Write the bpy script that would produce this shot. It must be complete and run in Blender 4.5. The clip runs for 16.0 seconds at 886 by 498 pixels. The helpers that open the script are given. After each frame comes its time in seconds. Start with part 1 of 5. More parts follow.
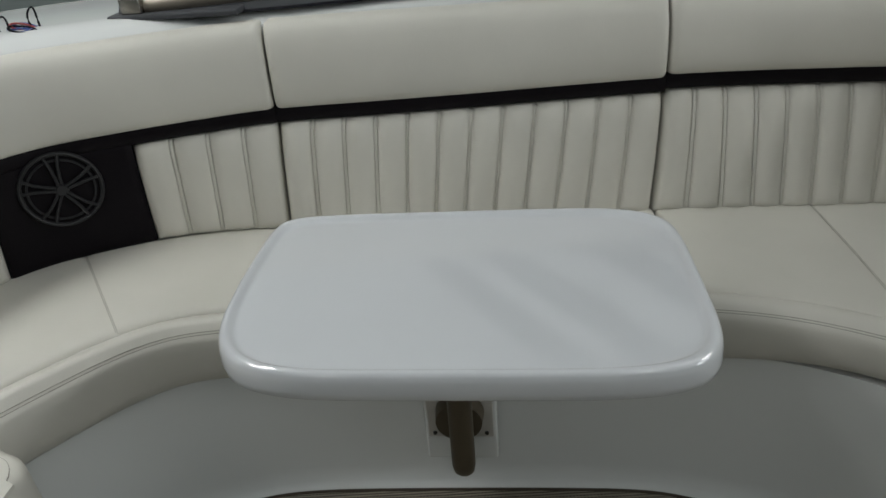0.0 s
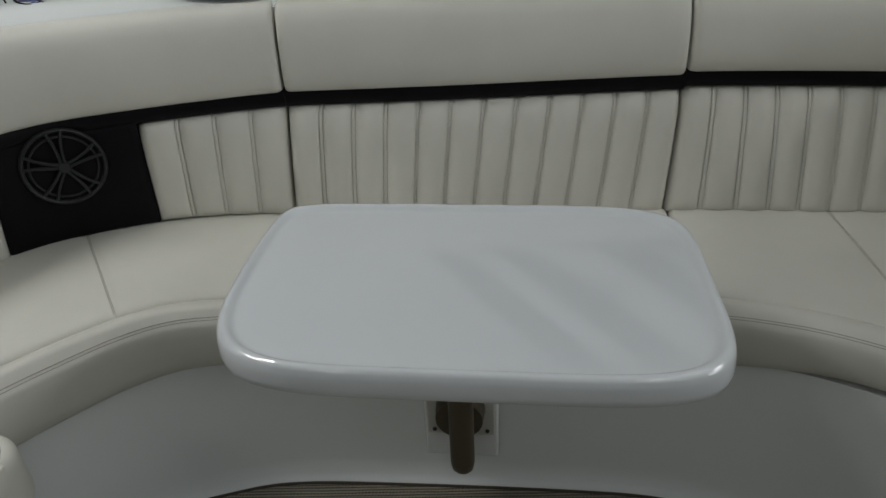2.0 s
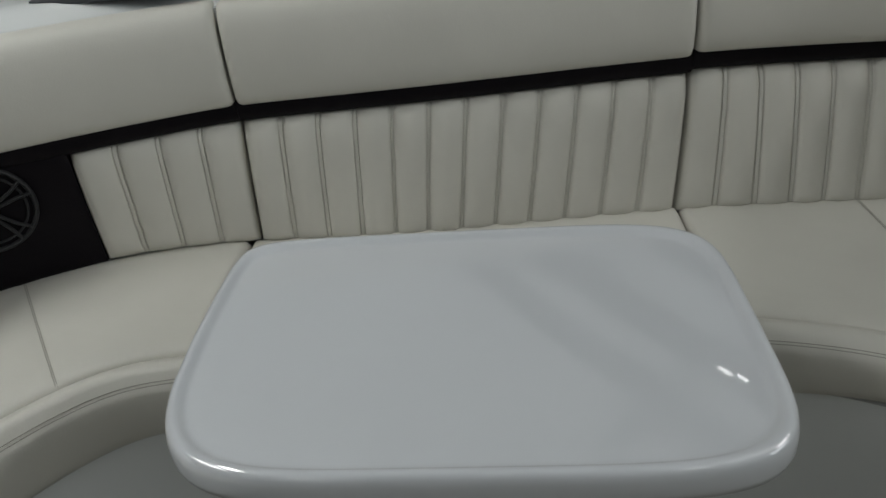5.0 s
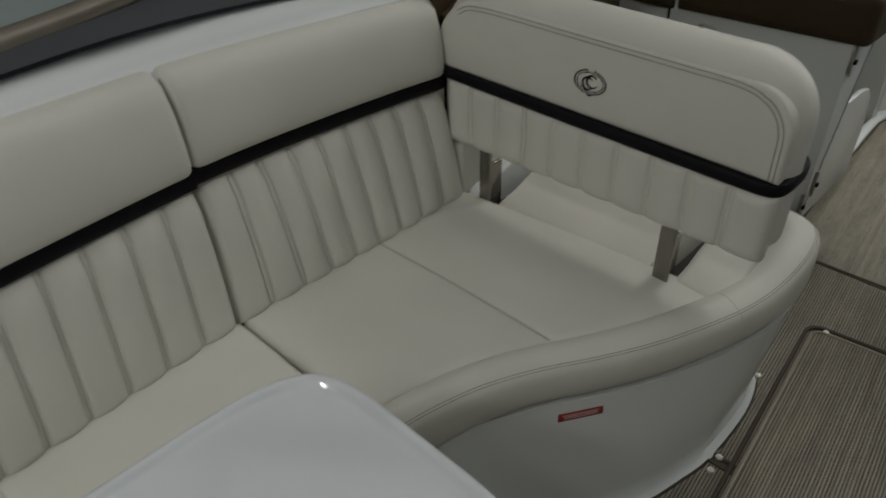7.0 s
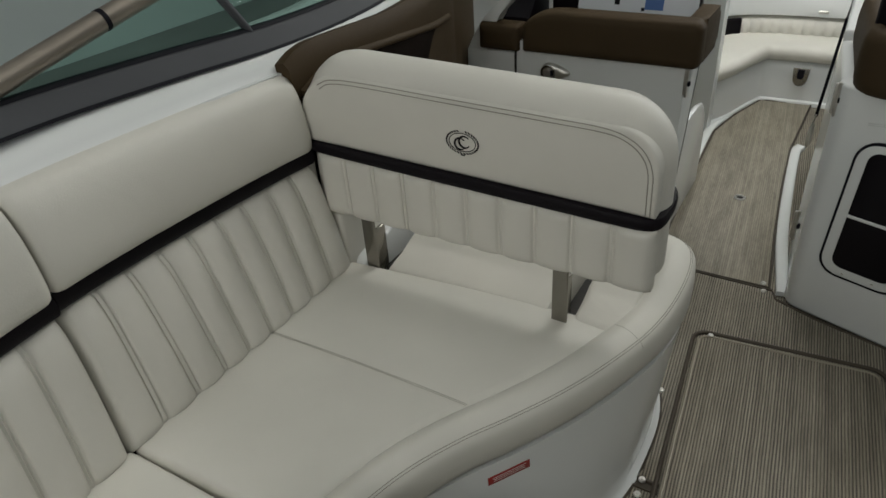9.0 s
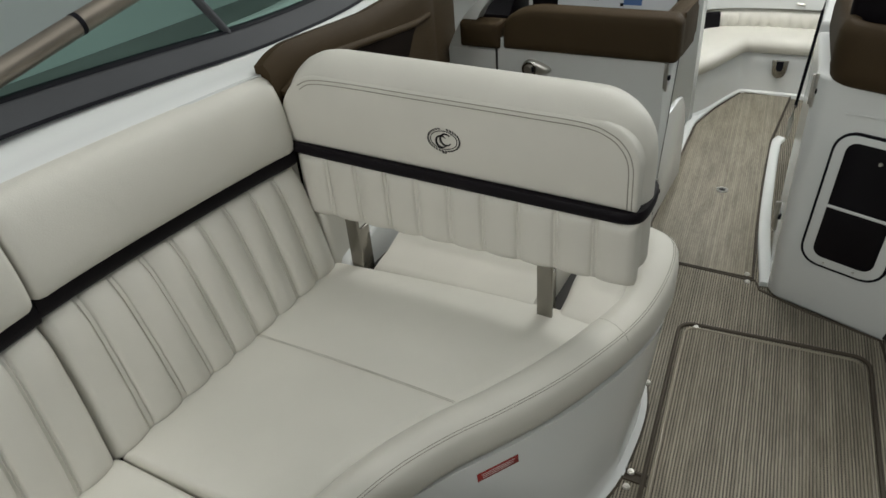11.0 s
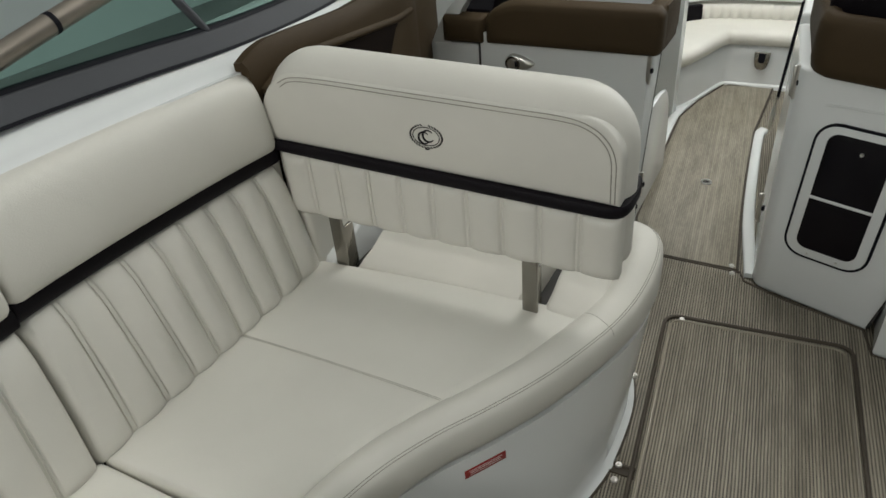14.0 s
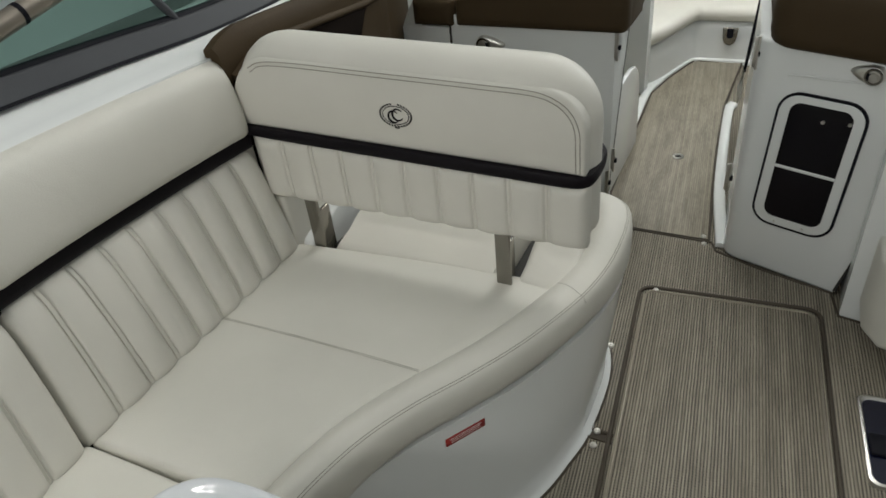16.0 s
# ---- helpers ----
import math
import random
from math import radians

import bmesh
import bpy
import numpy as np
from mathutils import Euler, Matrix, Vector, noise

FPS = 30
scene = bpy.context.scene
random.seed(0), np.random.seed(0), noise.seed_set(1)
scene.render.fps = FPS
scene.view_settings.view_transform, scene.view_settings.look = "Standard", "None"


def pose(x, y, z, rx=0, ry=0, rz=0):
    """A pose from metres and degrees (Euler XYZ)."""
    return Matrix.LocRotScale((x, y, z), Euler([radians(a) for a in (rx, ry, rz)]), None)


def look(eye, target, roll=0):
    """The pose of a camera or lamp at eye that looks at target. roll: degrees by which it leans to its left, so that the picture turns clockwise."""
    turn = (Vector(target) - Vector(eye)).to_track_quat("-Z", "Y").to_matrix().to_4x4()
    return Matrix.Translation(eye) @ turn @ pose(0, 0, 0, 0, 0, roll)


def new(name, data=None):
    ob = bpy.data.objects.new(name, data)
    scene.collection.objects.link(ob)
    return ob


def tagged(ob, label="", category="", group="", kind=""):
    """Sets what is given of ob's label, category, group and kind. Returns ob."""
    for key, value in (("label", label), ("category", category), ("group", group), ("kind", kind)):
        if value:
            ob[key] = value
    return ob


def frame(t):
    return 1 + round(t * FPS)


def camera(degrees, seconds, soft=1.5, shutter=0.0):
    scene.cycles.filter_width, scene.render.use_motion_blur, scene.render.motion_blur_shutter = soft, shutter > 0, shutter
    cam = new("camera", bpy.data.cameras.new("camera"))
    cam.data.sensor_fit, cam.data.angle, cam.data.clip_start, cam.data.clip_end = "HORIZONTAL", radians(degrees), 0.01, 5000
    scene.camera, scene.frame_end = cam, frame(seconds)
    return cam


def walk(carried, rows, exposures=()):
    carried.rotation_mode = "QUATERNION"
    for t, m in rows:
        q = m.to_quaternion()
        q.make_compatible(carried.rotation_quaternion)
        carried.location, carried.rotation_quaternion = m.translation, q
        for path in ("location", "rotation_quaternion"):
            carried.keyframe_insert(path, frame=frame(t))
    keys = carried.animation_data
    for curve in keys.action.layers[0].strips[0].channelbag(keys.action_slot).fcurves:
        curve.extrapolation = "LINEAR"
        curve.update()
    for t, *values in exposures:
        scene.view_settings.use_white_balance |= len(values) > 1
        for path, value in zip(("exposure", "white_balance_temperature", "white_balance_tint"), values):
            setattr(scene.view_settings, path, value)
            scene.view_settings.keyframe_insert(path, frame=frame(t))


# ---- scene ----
from mathutils.bvhtree import BVHTree

cam = camera(65.8, 16.0, soft=1.55, shutter=0.15)
PATH = [
    (0, (0.234, 0.187, 1.11), (0.029, 1.908, 0.113), -4.7),
    (0.5, (0.231, 0.204, 1.115), (0.035, 1.93, 0.125), -3.8),
    (1, (0.227, 0.214, 1.105), (0.011, 1.94, 0.12), -3.8),
    (1.5, (0.221, 0.214, 1.105), (-0.005, 1.928, 0.099), -3.5),
    (2, (0.229, 0.215, 1.104), (0.008, 1.917, 0.079), -2.8),
    (2.5, (0.233, 0.214, 1.101), (0.02, 1.913, 0.068), -3.0),
    (3, (0.239, 0.21, 1.098), (0.043, 1.908, 0.059), -3.3),
    (3.2, (0.248, 0.217, 1.105), (0.049, 1.903, 0.047), -3.7),
    (5.5, (0.188, 0.472, 1.103), (0.025, 2.108, -0.036), -6.9),
    (6, (0.16, 0.543, 1.147), (0.152, 2.108, -0.099), -7.1),
    (6.2, (0.145, 0.573, 1.164), (0.369, 2.098, -0.111), -5.3),
    (6.4, (0.127, 0.603, 1.179), (0.579, 2.068, -0.105), -4.6),
    (6.5, (0.117, 0.613, 1.191), (0.699, 2.033, -0.091), -3.9),
    (6.7, (0.102, 0.629, 1.185), (0.96, 1.937, -0.06), -2.3),
    (7, (0.151, 0.64, 1.219), (1.292, 1.787, 0.043), -1.9),
    (7.5, (0.198, 0.656, 1.239), (1.525, 1.713, 0.18), -5.0),
    (8, (0.186, 0.68, 1.25), (1.562, 1.673, 0.191), -5.0),
    (8.5, (0.182, 0.687, 1.25), (1.583, 1.623, 0.173), -4.1),
    (9, (0.179, 0.691, 1.248), (1.586, 1.6, 0.154), -4.3),
    (9.2, (0.178, 0.702, 1.246), (1.586, 1.605, 0.15), -3.9),
    (11.5, (0.183, 0.678, 1.247), (1.611, 1.546, 0.148), -5.4),
    (12, (0.187, 0.671, 1.251), (1.619, 1.535, 0.154), -5.8),
    (12.5, (0.189, 0.662, 1.25), (1.629, 1.516, 0.155), -5.8),
    (13, (0.193, 0.661, 1.248), (1.638, 1.502, 0.152), -5.9),
    (13.5, (0.192, 0.677, 1.247), (1.638, 1.51, 0.145), -5.4),
    (14, (0.189, 0.682, 1.245), (1.621, 1.525, 0.133), -5.2),
    (14.5, (0.188, 0.663, 1.249), (1.601, 1.528, 0.128), -5.9),
    (15, (0.185, 0.655, 1.244), (1.583, 1.538, 0.12), -7.0),
    (15.5, (0.18, 0.658, 1.245), (1.568, 1.548, 0.114), -7.5),
    (16, (0.164, 0.649, 1.241), (1.598, 1.445, 0.098), -6.5),
]
EXPOSURES = [(0.0, -1.12, 6280, 10), (0.5, -1.21, 6275, 10), (1.5, -1.34, 6270, 10), (3.0, -1.45, 6270, 10), (5.5, -1.46, 6270, 10), (6.5, -1.66, 6400, 10), (7.0, -1.58, 6480, 10), (7.5, -1.48, 6500, 10), (8.0, -1.41, 6500, 10), (9.0, -1.09, 6480, 10), (11.5, -0.66, 6450, 10), (16.0, -0.66, 6440, 10)]
walk(cam, [(t, look(eye, target, roll)) for t, eye, target, roll in PATH], EXPOSURES)

# ---- world and light: a showroom hall with strip lamps under its roof and added fill lights ----
world = bpy.data.worlds.new("hall_air")
scene.world = world
world.use_nodes = True
world.node_tree.nodes["Background"].inputs["Color"].default_value = (0.74, 0.80, 0.80, 1)
world.node_tree.nodes["Background"].inputs["Strength"].default_value = 0.34


def strip_light(x, y, z, sx, sy, watts, turn=37, color=(1.0, 0.995, 0.94)):
    data = bpy.data.lights.new("strip_and_fill_light", "AREA")
    data.shape, data.size, data.size_y, data.energy, data.color = "RECTANGLE", sx, sy, watts, color
    ob = new("strip_and_fill_light", data)
    ob.matrix_world = pose(x, y, z, 0, 0, turn)
    return ob


strip_light(-1.33, 1.5, 2.92, 0.18, 1.2, 30, 0)
# next two: unseen fill lamps, added to brighten the walkway and bow
strip_light(2.4, 0.9, 3.4, 1.4, 1.8, 12, 0)
strip_light(3.15, 0.95, 2.5, 0.5, 1.2, 58, 0)
strip_light(2.1, -2.0, 4.2, 0.5, 1.6, 14, 0)
strip_light(-2.2, -4.4, 4.2, 0.5, 1.6, 26, 0)
# unseen fill lamp, added to lift the aft seat against the middle
strip_light(-1.45, 0.8, 2.3, 0.3, 1.2, 27, 0)


def side_fill_light(eye, target, sx, sy, watts, color=(0.95, 1.0, 0.985)):
    """A broad unseen fill light, added to stand for daylight from outside."""
    data = bpy.data.lights.new("hall_fill_light", "AREA")
    data.shape, data.size, data.size_y, data.energy, data.color = "RECTANGLE", sx, sy, watts, color
    ob = new("hall_fill_light", data)
    ob.matrix_world = look(eye, target)
    return ob


# added fill from ahead and from astern; the hall walls have no openings
side_fill_light((9.0, -1.5, 3.0), (2.5, 1.0, 0.3), 4.0, 2.4, 260)
side_fill_light((-7.5, 0.3, 3.1), (3.0, 0.8, 0.2), 3.0, 2.0, 55, (1.0, 0.99, 0.95))


# ---- materials ----
def material(name, color, rough=0.5, metal=0.0, grain=0.0, grain_size=300.0, vary=0.06, vary_size=3.0, coat=0.0, spec=0.5, rough_vary=0.0, stretch=(1, 1, 1)):
    """A surface with soft variation at large scale, fine grain relief and uneven gloss."""
    m = bpy.data.materials.new(name)
    m.use_nodes = True
    nt = m.node_tree
    b = nt.nodes["Principled BSDF"]
    b.inputs["Roughness"].default_value, b.inputs["Metallic"].default_value = rough, metal
    b.inputs["Coat Weight"].default_value, b.inputs["Coat Roughness"].default_value = coat, 0.06
    b.inputs["Specular IOR Level"].default_value = spec
    tc = nt.nodes.new("ShaderNodeTexCoord")
    mp = nt.nodes.new("ShaderNodeMapping")
    mp.inputs["Scale"].default_value = stretch
    nt.links.new(tc.outputs["Object"], mp.inputs["Vector"])
    n1 = nt.nodes.new("ShaderNodeTexNoise")
    n1.inputs["Scale"].default_value, n1.inputs["Detail"].default_value = vary_size, 5
    nt.links.new(mp.outputs["Vector"], n1.inputs["Vector"])
    ramp = nt.nodes.new("ShaderNodeValToRGB")
    ramp.color_ramp.elements[0].position, ramp.color_ramp.elements[1].position = 0.3, 0.7
    ramp.color_ramp.elements[0].color = (*[c * (1 - vary) for c in color], 1)
    ramp.color_ramp.elements[1].color = (*[min(1, c * (1 + vary * 0.6)) for c in color], 1)
    nt.links.new(n1.outputs["Fac"], ramp.inputs["Fac"])
    nt.links.new(ramp.outputs["Color"], b.inputs["Base Color"])
    if rough_vary:
        mr = nt.nodes.new("ShaderNodeMapRange")
        mr.inputs["To Min"].default_value, mr.inputs["To Max"].default_value = rough - rough_vary, rough + rough_vary
        nt.links.new(n1.outputs["Fac"], mr.inputs["Value"])
        nt.links.new(mr.outputs["Result"], b.inputs["Roughness"])
    if grain:
        n2 = nt.nodes.new("ShaderNodeTexNoise")
        n2.inputs["Scale"].default_value, n2.inputs["Detail"].default_value = grain_size, 3
        nt.links.new(mp.outputs["Vector"], n2.inputs["Vector"])
        bump = nt.nodes.new("ShaderNodeBump")
        bump.inputs["Strength"].default_value, bump.inputs["Distance"].default_value = grain, 0.002
        nt.links.new(n2.outputs["Fac"], bump.inputs["Height"])
        nt.links.new(bump.outputs["Normal"], b.inputs["Normal"])
    return m


def leather_folds(m, strength, scale):
    """Adds broad soft creases over the fine grain of an upholstery material."""
    nt = m.node_tree
    b = nt.nodes["Principled BSDF"]
    fine = b.inputs["Normal"].links[0].from_node
    n = nt.nodes.new("ShaderNodeTexNoise")
    n.inputs["Scale"].default_value, n.inputs["Detail"].default_value, n.inputs["Distortion"].default_value = scale, 2, 0.6
    tc = nt.nodes.new("ShaderNodeTexCoord")
    nt.links.new(tc.outputs["Object"], n.inputs["Vector"])
    bump = nt.nodes.new("ShaderNodeBump")
    bump.inputs["Strength"].default_value, bump.inputs["Distance"].default_value = strength, 0.01
    nt.links.new(n.outputs["Fac"], bump.inputs["Height"])
    nt.links.new(bump.outputs["Normal"], fine.inputs["Normal"])


VINYL = material("cream_vinyl", (0.645, 0.628, 0.572), 0.50, spec=0.4, grain=0.16, grain_size=420, vary=0.05, vary_size=5, rough_vary=0.06)
leather_folds(VINYL, 0.22, 9)
STITCH = material("beige_thread", (0.30, 0.285, 0.245), 0.8, grain=0.3, grain_size=900)
SEAM = material("sewn_vinyl_seam", (0.42, 0.405, 0.36), 0.7, grain=0.3, grain_size=700)
BAND = material("black_vinyl", (0.0065, 0.005, 0.007), 0.5, grain=0.2, grain_size=420, vary=0.2, spec=0.12)
# GROOVE: dark screws and joints, also the shade painted into slots and gaps
GROOVE = material("dark_parts_and_shade", (0.03, 0.028, 0.026), 0.8, vary=0.2)
GELCOAT = material("white_gelcoat", (0.72, 0.737, 0.732), 0.2, vary=0.03, vary_size=2, coat=0.3, rough_vary=0.04, grain=0.02, grain_size=40)
TABLE = material("white_table_gelcoat", (0.67, 0.69, 0.72), 0.34, vary=0.02, vary_size=4, coat=1.0, spec=0.3)
TABLE.node_tree.nodes["Principled BSDF"].inputs["Coat Roughness"].default_value = 0.02
TABLE.node_tree.nodes["Principled BSDF"].inputs["Coat IOR"].default_value = 2.0
BROWN = material("brown_vinyl", (0.054, 0.037, 0.020), 0.6, grain=0.35, grain_size=350, vary=0.18, spec=0.12)
# DARKBROWN carries the shade inside the coaming pocket in its colour
DARKBROWN = material("pocket_shade_brown", (0.009, 0.006, 0.0045), 0.9, grain=0.3, grain_size=200, vary=0.3, spec=0.05)
STEEL = material("stainless_steel", (0.66, 0.645, 0.61), 0.36, metal=1.0, vary=0.12, vary_size=30, rough_vary=0.08)
SATIN = material("satin_steel_plate", (0.60, 0.59, 0.57), 0.45, metal=0.5, vary=0.1, vary_size=20)
RAILMETAL = material("dull_bronze_steel_tube", (0.30, 0.265, 0.225), 0.40, metal=0.85, vary=0.15, vary_size=8, rough_vary=0.06)
RAILSTEEL = material("dull_steel_rail", (0.30, 0.285, 0.255), 0.24, metal=1.0, vary=0.18, vary_size=8, rough_vary=0.08)
BRONZE = material("bronze_anodised_metal", (0.10, 0.082, 0.055), 0.42, metal=0.35, vary=0.12, grain=0.1, grain_size=200)
FRAME = material("grey_aluminium_extrusion", (0.068, 0.071, 0.078), 0.6, spec=0.2, vary=0.12, grain=0.1, grain_size=300)
RUBBER = material("black_rubber", (0.007, 0.007, 0.011), 0.6, vary=0.2, spec=0.12)
SMOKED = material("smoked_acrylic", (0.005, 0.004, 0.006), 0.3, vary=0.3, spec=0.2)
RED = material("red_sticker", (0.27, 0.022, 0.018), 0.5, vary=0.1)
PRINT = material("white_print", (0.6, 0.5, 0.48), 0.6)
PAPER = material("white_paper", (0.72, 0.74, 0.78), 0.7)
BLUE = material("blue_print", (0.06, 0.14, 0.36), 0.5)
CABLE = material("blue_cable", (0.03, 0.06, 0.24), 0.4)
REDCABLE = material("red_cable", (0.35, 0.04, 0.04), 0.4)
SPEAKER = material("grey_speaker_plastic", (0.028, 0.028, 0.030), 0.5, vary=0.1, spec=0.3)
BINDING = material("mat_binding", (0.055, 0.043, 0.030), 0.7, grain=0.4, grain_size=500, vary=0.15)
ALU = material("bronze_trim_metal", (0.24, 0.215, 0.17), 0.5, metal=0.4, vary=0.1)
HALLWALL = material("hall_wall_paint", (0.32, 0.34, 0.335), 0.8, vary=0.08, vary_size=0.5)
HALLPALE = material("pale_wall_paint", (0.74, 0.82, 0.80), 0.8, vary=0.05, vary_size=0.5)
HALLFLOOR = material("hall_concrete", (0.24, 0.24, 0.235), 0.5, vary=0.15, vary_size=0.8, grain=0.3, grain_size=60)
BEAM = material("roof_steel_paint", (0.035, 0.037, 0.037), 0.6, vary=0.1)


def woven_material(name="woven_vinyl_mat", depth=1.0):
    """Woven vinyl floor mat: uneven taupe and cream threads that run fore and aft, crossed by dark weft dots."""
    m = bpy.data.materials.new(name)
    m.use_nodes = True
    nt = m.node_tree
    b = nt.nodes["Principled BSDF"]
    b.inputs["Roughness"].default_value = 0.6
    tc = nt.nodes.new("ShaderNodeTexCoord")

    turned = nt.nodes.new("ShaderNodeMapping")
    turned.inputs["Rotation"].default_value = (0, 0, radians(-5.15))
    nt.links.new(tc.outputs["Object"], turned.inputs["Vector"])

    def noisy(scale, size, detail=2):
        mp = nt.nodes.new("ShaderNodeMapping")
        mp.inputs["Scale"].default_value = scale
        nt.links.new(turned.outputs["Vector"], mp.inputs["Vector"])
        n = nt.nodes.new("ShaderNodeTexNoise")
        n.inputs["Scale"].default_value, n.inputs["Detail"].default_value = size, detail
        nt.links.new(mp.outputs["Vector"], n.inputs["Vector"])
        return n, mp

    def calc(op, a, b=None, c=None):
        n = nt.nodes.new("ShaderNodeMath")
        n.operation = op
        for k, v in enumerate((a, b, c)):
            if v is None:
                continue
            if isinstance(v, (int, float)):
                n.inputs[k].default_value = v
            else:
                nt.links.new(v, n.inputs[k])
        return n.outputs[0]

    sep = nt.nodes.new("ShaderNodeSeparateXYZ")
    nt.links.new(turned.outputs["Vector"], sep.inputs["Vector"])
    wobble, _ = noisy((9, 30, 1), 1.0, 2)
    rows = calc("DIVIDE", calc("MULTIPLY_ADD", wobble.outputs["Fac"], 0.003, sep.outputs["Y"]), 0.0067)
    row = calc("FLOOR", rows)
    across = calc("ABSOLUTE", calc("SUBTRACT", calc("FRACT", rows), 0.5))
    white = nt.nodes.new("ShaderNodeTexWhiteNoise")
    white.noise_dimensions = "1D"
    nt.links.new(row, white.inputs["W"])
    # dark gap between two cords, deeper in some rows than in others
    gap = nt.nodes.new("ShaderNodeMapRange")
    gap.interpolation_type = "SMOOTHSTEP"
    gap.inputs["From Min"].default_value, gap.inputs["From Max"].default_value = 0.16, 0.40
    nt.links.new(across, gap.inputs["Value"])
    # stitches of the weft along the gap
    stitch = calc("ADD", calc("DIVIDE", sep.outputs["X"], 0.0068), calc("MULTIPLY", white.outputs["Value"], 7.0))
    dash = nt.nodes.new("ShaderNodeMapRange")
    dash.interpolation_type = "SMOOTHSTEP"
    dash.inputs["From Min"].default_value, dash.inputs["From Max"].default_value = 0.38, 0.22
    nt.links.new(calc("ABSOLUTE", calc("SUBTRACT", calc("FRACT", stitch), 0.5)), dash.inputs["Value"])
    streak, _ = noisy((30, 150, 1), 1.0, 2)
    soil, _ = noisy((7, 30, 1), 1.0, 5)
    deep = calc("MULTIPLY", gap.outputs["Result"], calc("MULTIPLY_ADD", dash.outputs["Result"], 0.75, 0.40))
    deep = calc("MULTIPLY", deep, calc("MULTIPLY_ADD", white.outputs["Value"], 0.5, 0.55))
    deep = calc("MULTIPLY", deep, calc("MULTIPLY", streak.outputs["Fac"], 1.8 * depth))
    tone = nt.nodes.new("ShaderNodeTexWhiteNoise")
    tone.noise_dimensions = "1D"
    nt.links.new(calc("ADD", row, 31.7), tone.inputs["W"])
    ramp = nt.nodes.new("ShaderNodeValToRGB")
    r = ramp.color_ramp
    r.elements[0].position, r.elements[0].color = 0.33, (0.165, 0.144, 0.108, 1)
    r.elements[1].position, r.elements[1].color = 0.68, (0.335, 0.30, 0.234, 1)
    nt.links.new(calc("MULTIPLY_ADD", soil.outputs["Fac"], 0.45, calc("MULTIPLY_ADD", tone.outputs["Value"], 0.14, calc("MULTIPLY", streak.outputs["Fac"], 0.42))), ramp.inputs["Fac"])
    mix = nt.nodes.new("ShaderNodeMix")
    mix.data_type, mix.clamp_factor = "RGBA", True
    nt.links.new(deep, mix.inputs["Factor"])
    nt.links.new(ramp.outputs["Color"], mix.inputs["A"])
    mix.inputs["B"].default_value = (0.018, 0.0145, 0.011, 1)
    nt.links.new(mix.outputs["Result"], b.inputs["Base Color"])
    bump = nt.nodes.new("ShaderNodeBump")
    bump.inputs["Strength"].default_value, bump.inputs["Distance"].default_value = 0.4, 0.0015
    bump.invert = True
    nt.links.new(deep, bump.inputs["Height"])
    nt.links.new(bump.outputs["Normal"], b.inputs["Normal"])
    return m


def glass_material():
    """Thin tinted safety glass: mostly clear and greenish, with a mirror gloss that grows towards grazing."""
    m = bpy.data.materials.new("green_tinted_glass")
    m.use_nodes = True
    nt = m.node_tree
    nt.nodes.remove(nt.nodes["Principled BSDF"])
    tr = nt.nodes.new("ShaderNodeBsdfTransparent")
    tr.inputs["Color"].default_value = (0.76, 0.89, 0.855, 1)
    gl = nt.nodes.new("ShaderNodeBsdfGlossy")
    gl.inputs["Roughness"].default_value = 0.03
    fr = nt.nodes.new("ShaderNodeLayerWeight")
    fr.inputs["Blend"].default_value = 0.012
    mix = nt.nodes.new("ShaderNodeMixShader")
    nt.links.new(fr.outputs["Facing"], mix.inputs["Fac"])
    nt.links.new(tr.outputs["BSDF"], mix.inputs[1])
    nt.links.new(gl.outputs["BSDF"], mix.inputs[2])
    nt.links.new(mix.outputs["Shader"], nt.nodes["Material Output"].inputs["Surface"])
    return m


def roof_material():
    """Pale translucent roof lining that daylight shines through."""
    m = material("translucent_roof_lining", (0.6, 0.63, 0.62), 0.8, vary=0.08, vary_size=0.5)
    b = m.node_tree.nodes["Principled BSDF"]
    b.inputs["Emission Color"].default_value, b.inputs["Emission Strength"].default_value = (0.97, 1.0, 0.95, 1), 0.48
    return m


def glow_material(name, color, strength):
    m = bpy.data.materials.new(name)
    m.use_nodes = True
    b = m.node_tree.nodes["Principled BSDF"]
    b.inputs["Emission Color"].default_value, b.inputs["Emission Strength"].default_value = (*color, 1), strength
    return m


WOVEN = woven_material(depth=1.35)
WOVENFLAT = woven_material("flat_woven_vinyl_mat", 0.38)
ROOF = roof_material()
GLASS = glass_material()
TUBE = glow_material("lamp_tube", (1.0, 0.98, 0.94), 14.0)


# ---- mesh helpers ----
def thing(name, label, category, group="", kind="", at=(0, 0, 0)):
    ob = new(name)
    ob.location = at
    return tagged(ob, label, category, group, kind)


def link_mesh(name, bm, mat, smooth=True):
    bmesh.ops.recalc_face_normals(bm, faces=bm.faces)
    me = bpy.data.meshes.new(name)
    bm.to_mesh(me)
    bm.free()
    me.materials.append(mat)
    if smooth:
        me.shade_smooth()
        me.set_sharp_from_angle(angle=radians(48))
    return new(name, me)


def part(name, bm, mat, parent, label="", smooth=True):
    ob = link_mesh(name, bm, mat, smooth)
    ob.parent = parent
    ob.matrix_parent_inverse = Matrix.Translation(parent.location).inverted() if parent.parent is None and parent.data is None else Matrix()
    if label:
        ob["label"] = label
    return ob


def solo(name, bm, mat, label, category="", group="", kind="", smooth=True):
    return tagged(link_mesh(name, bm, mat, smooth), label, category, group, kind)


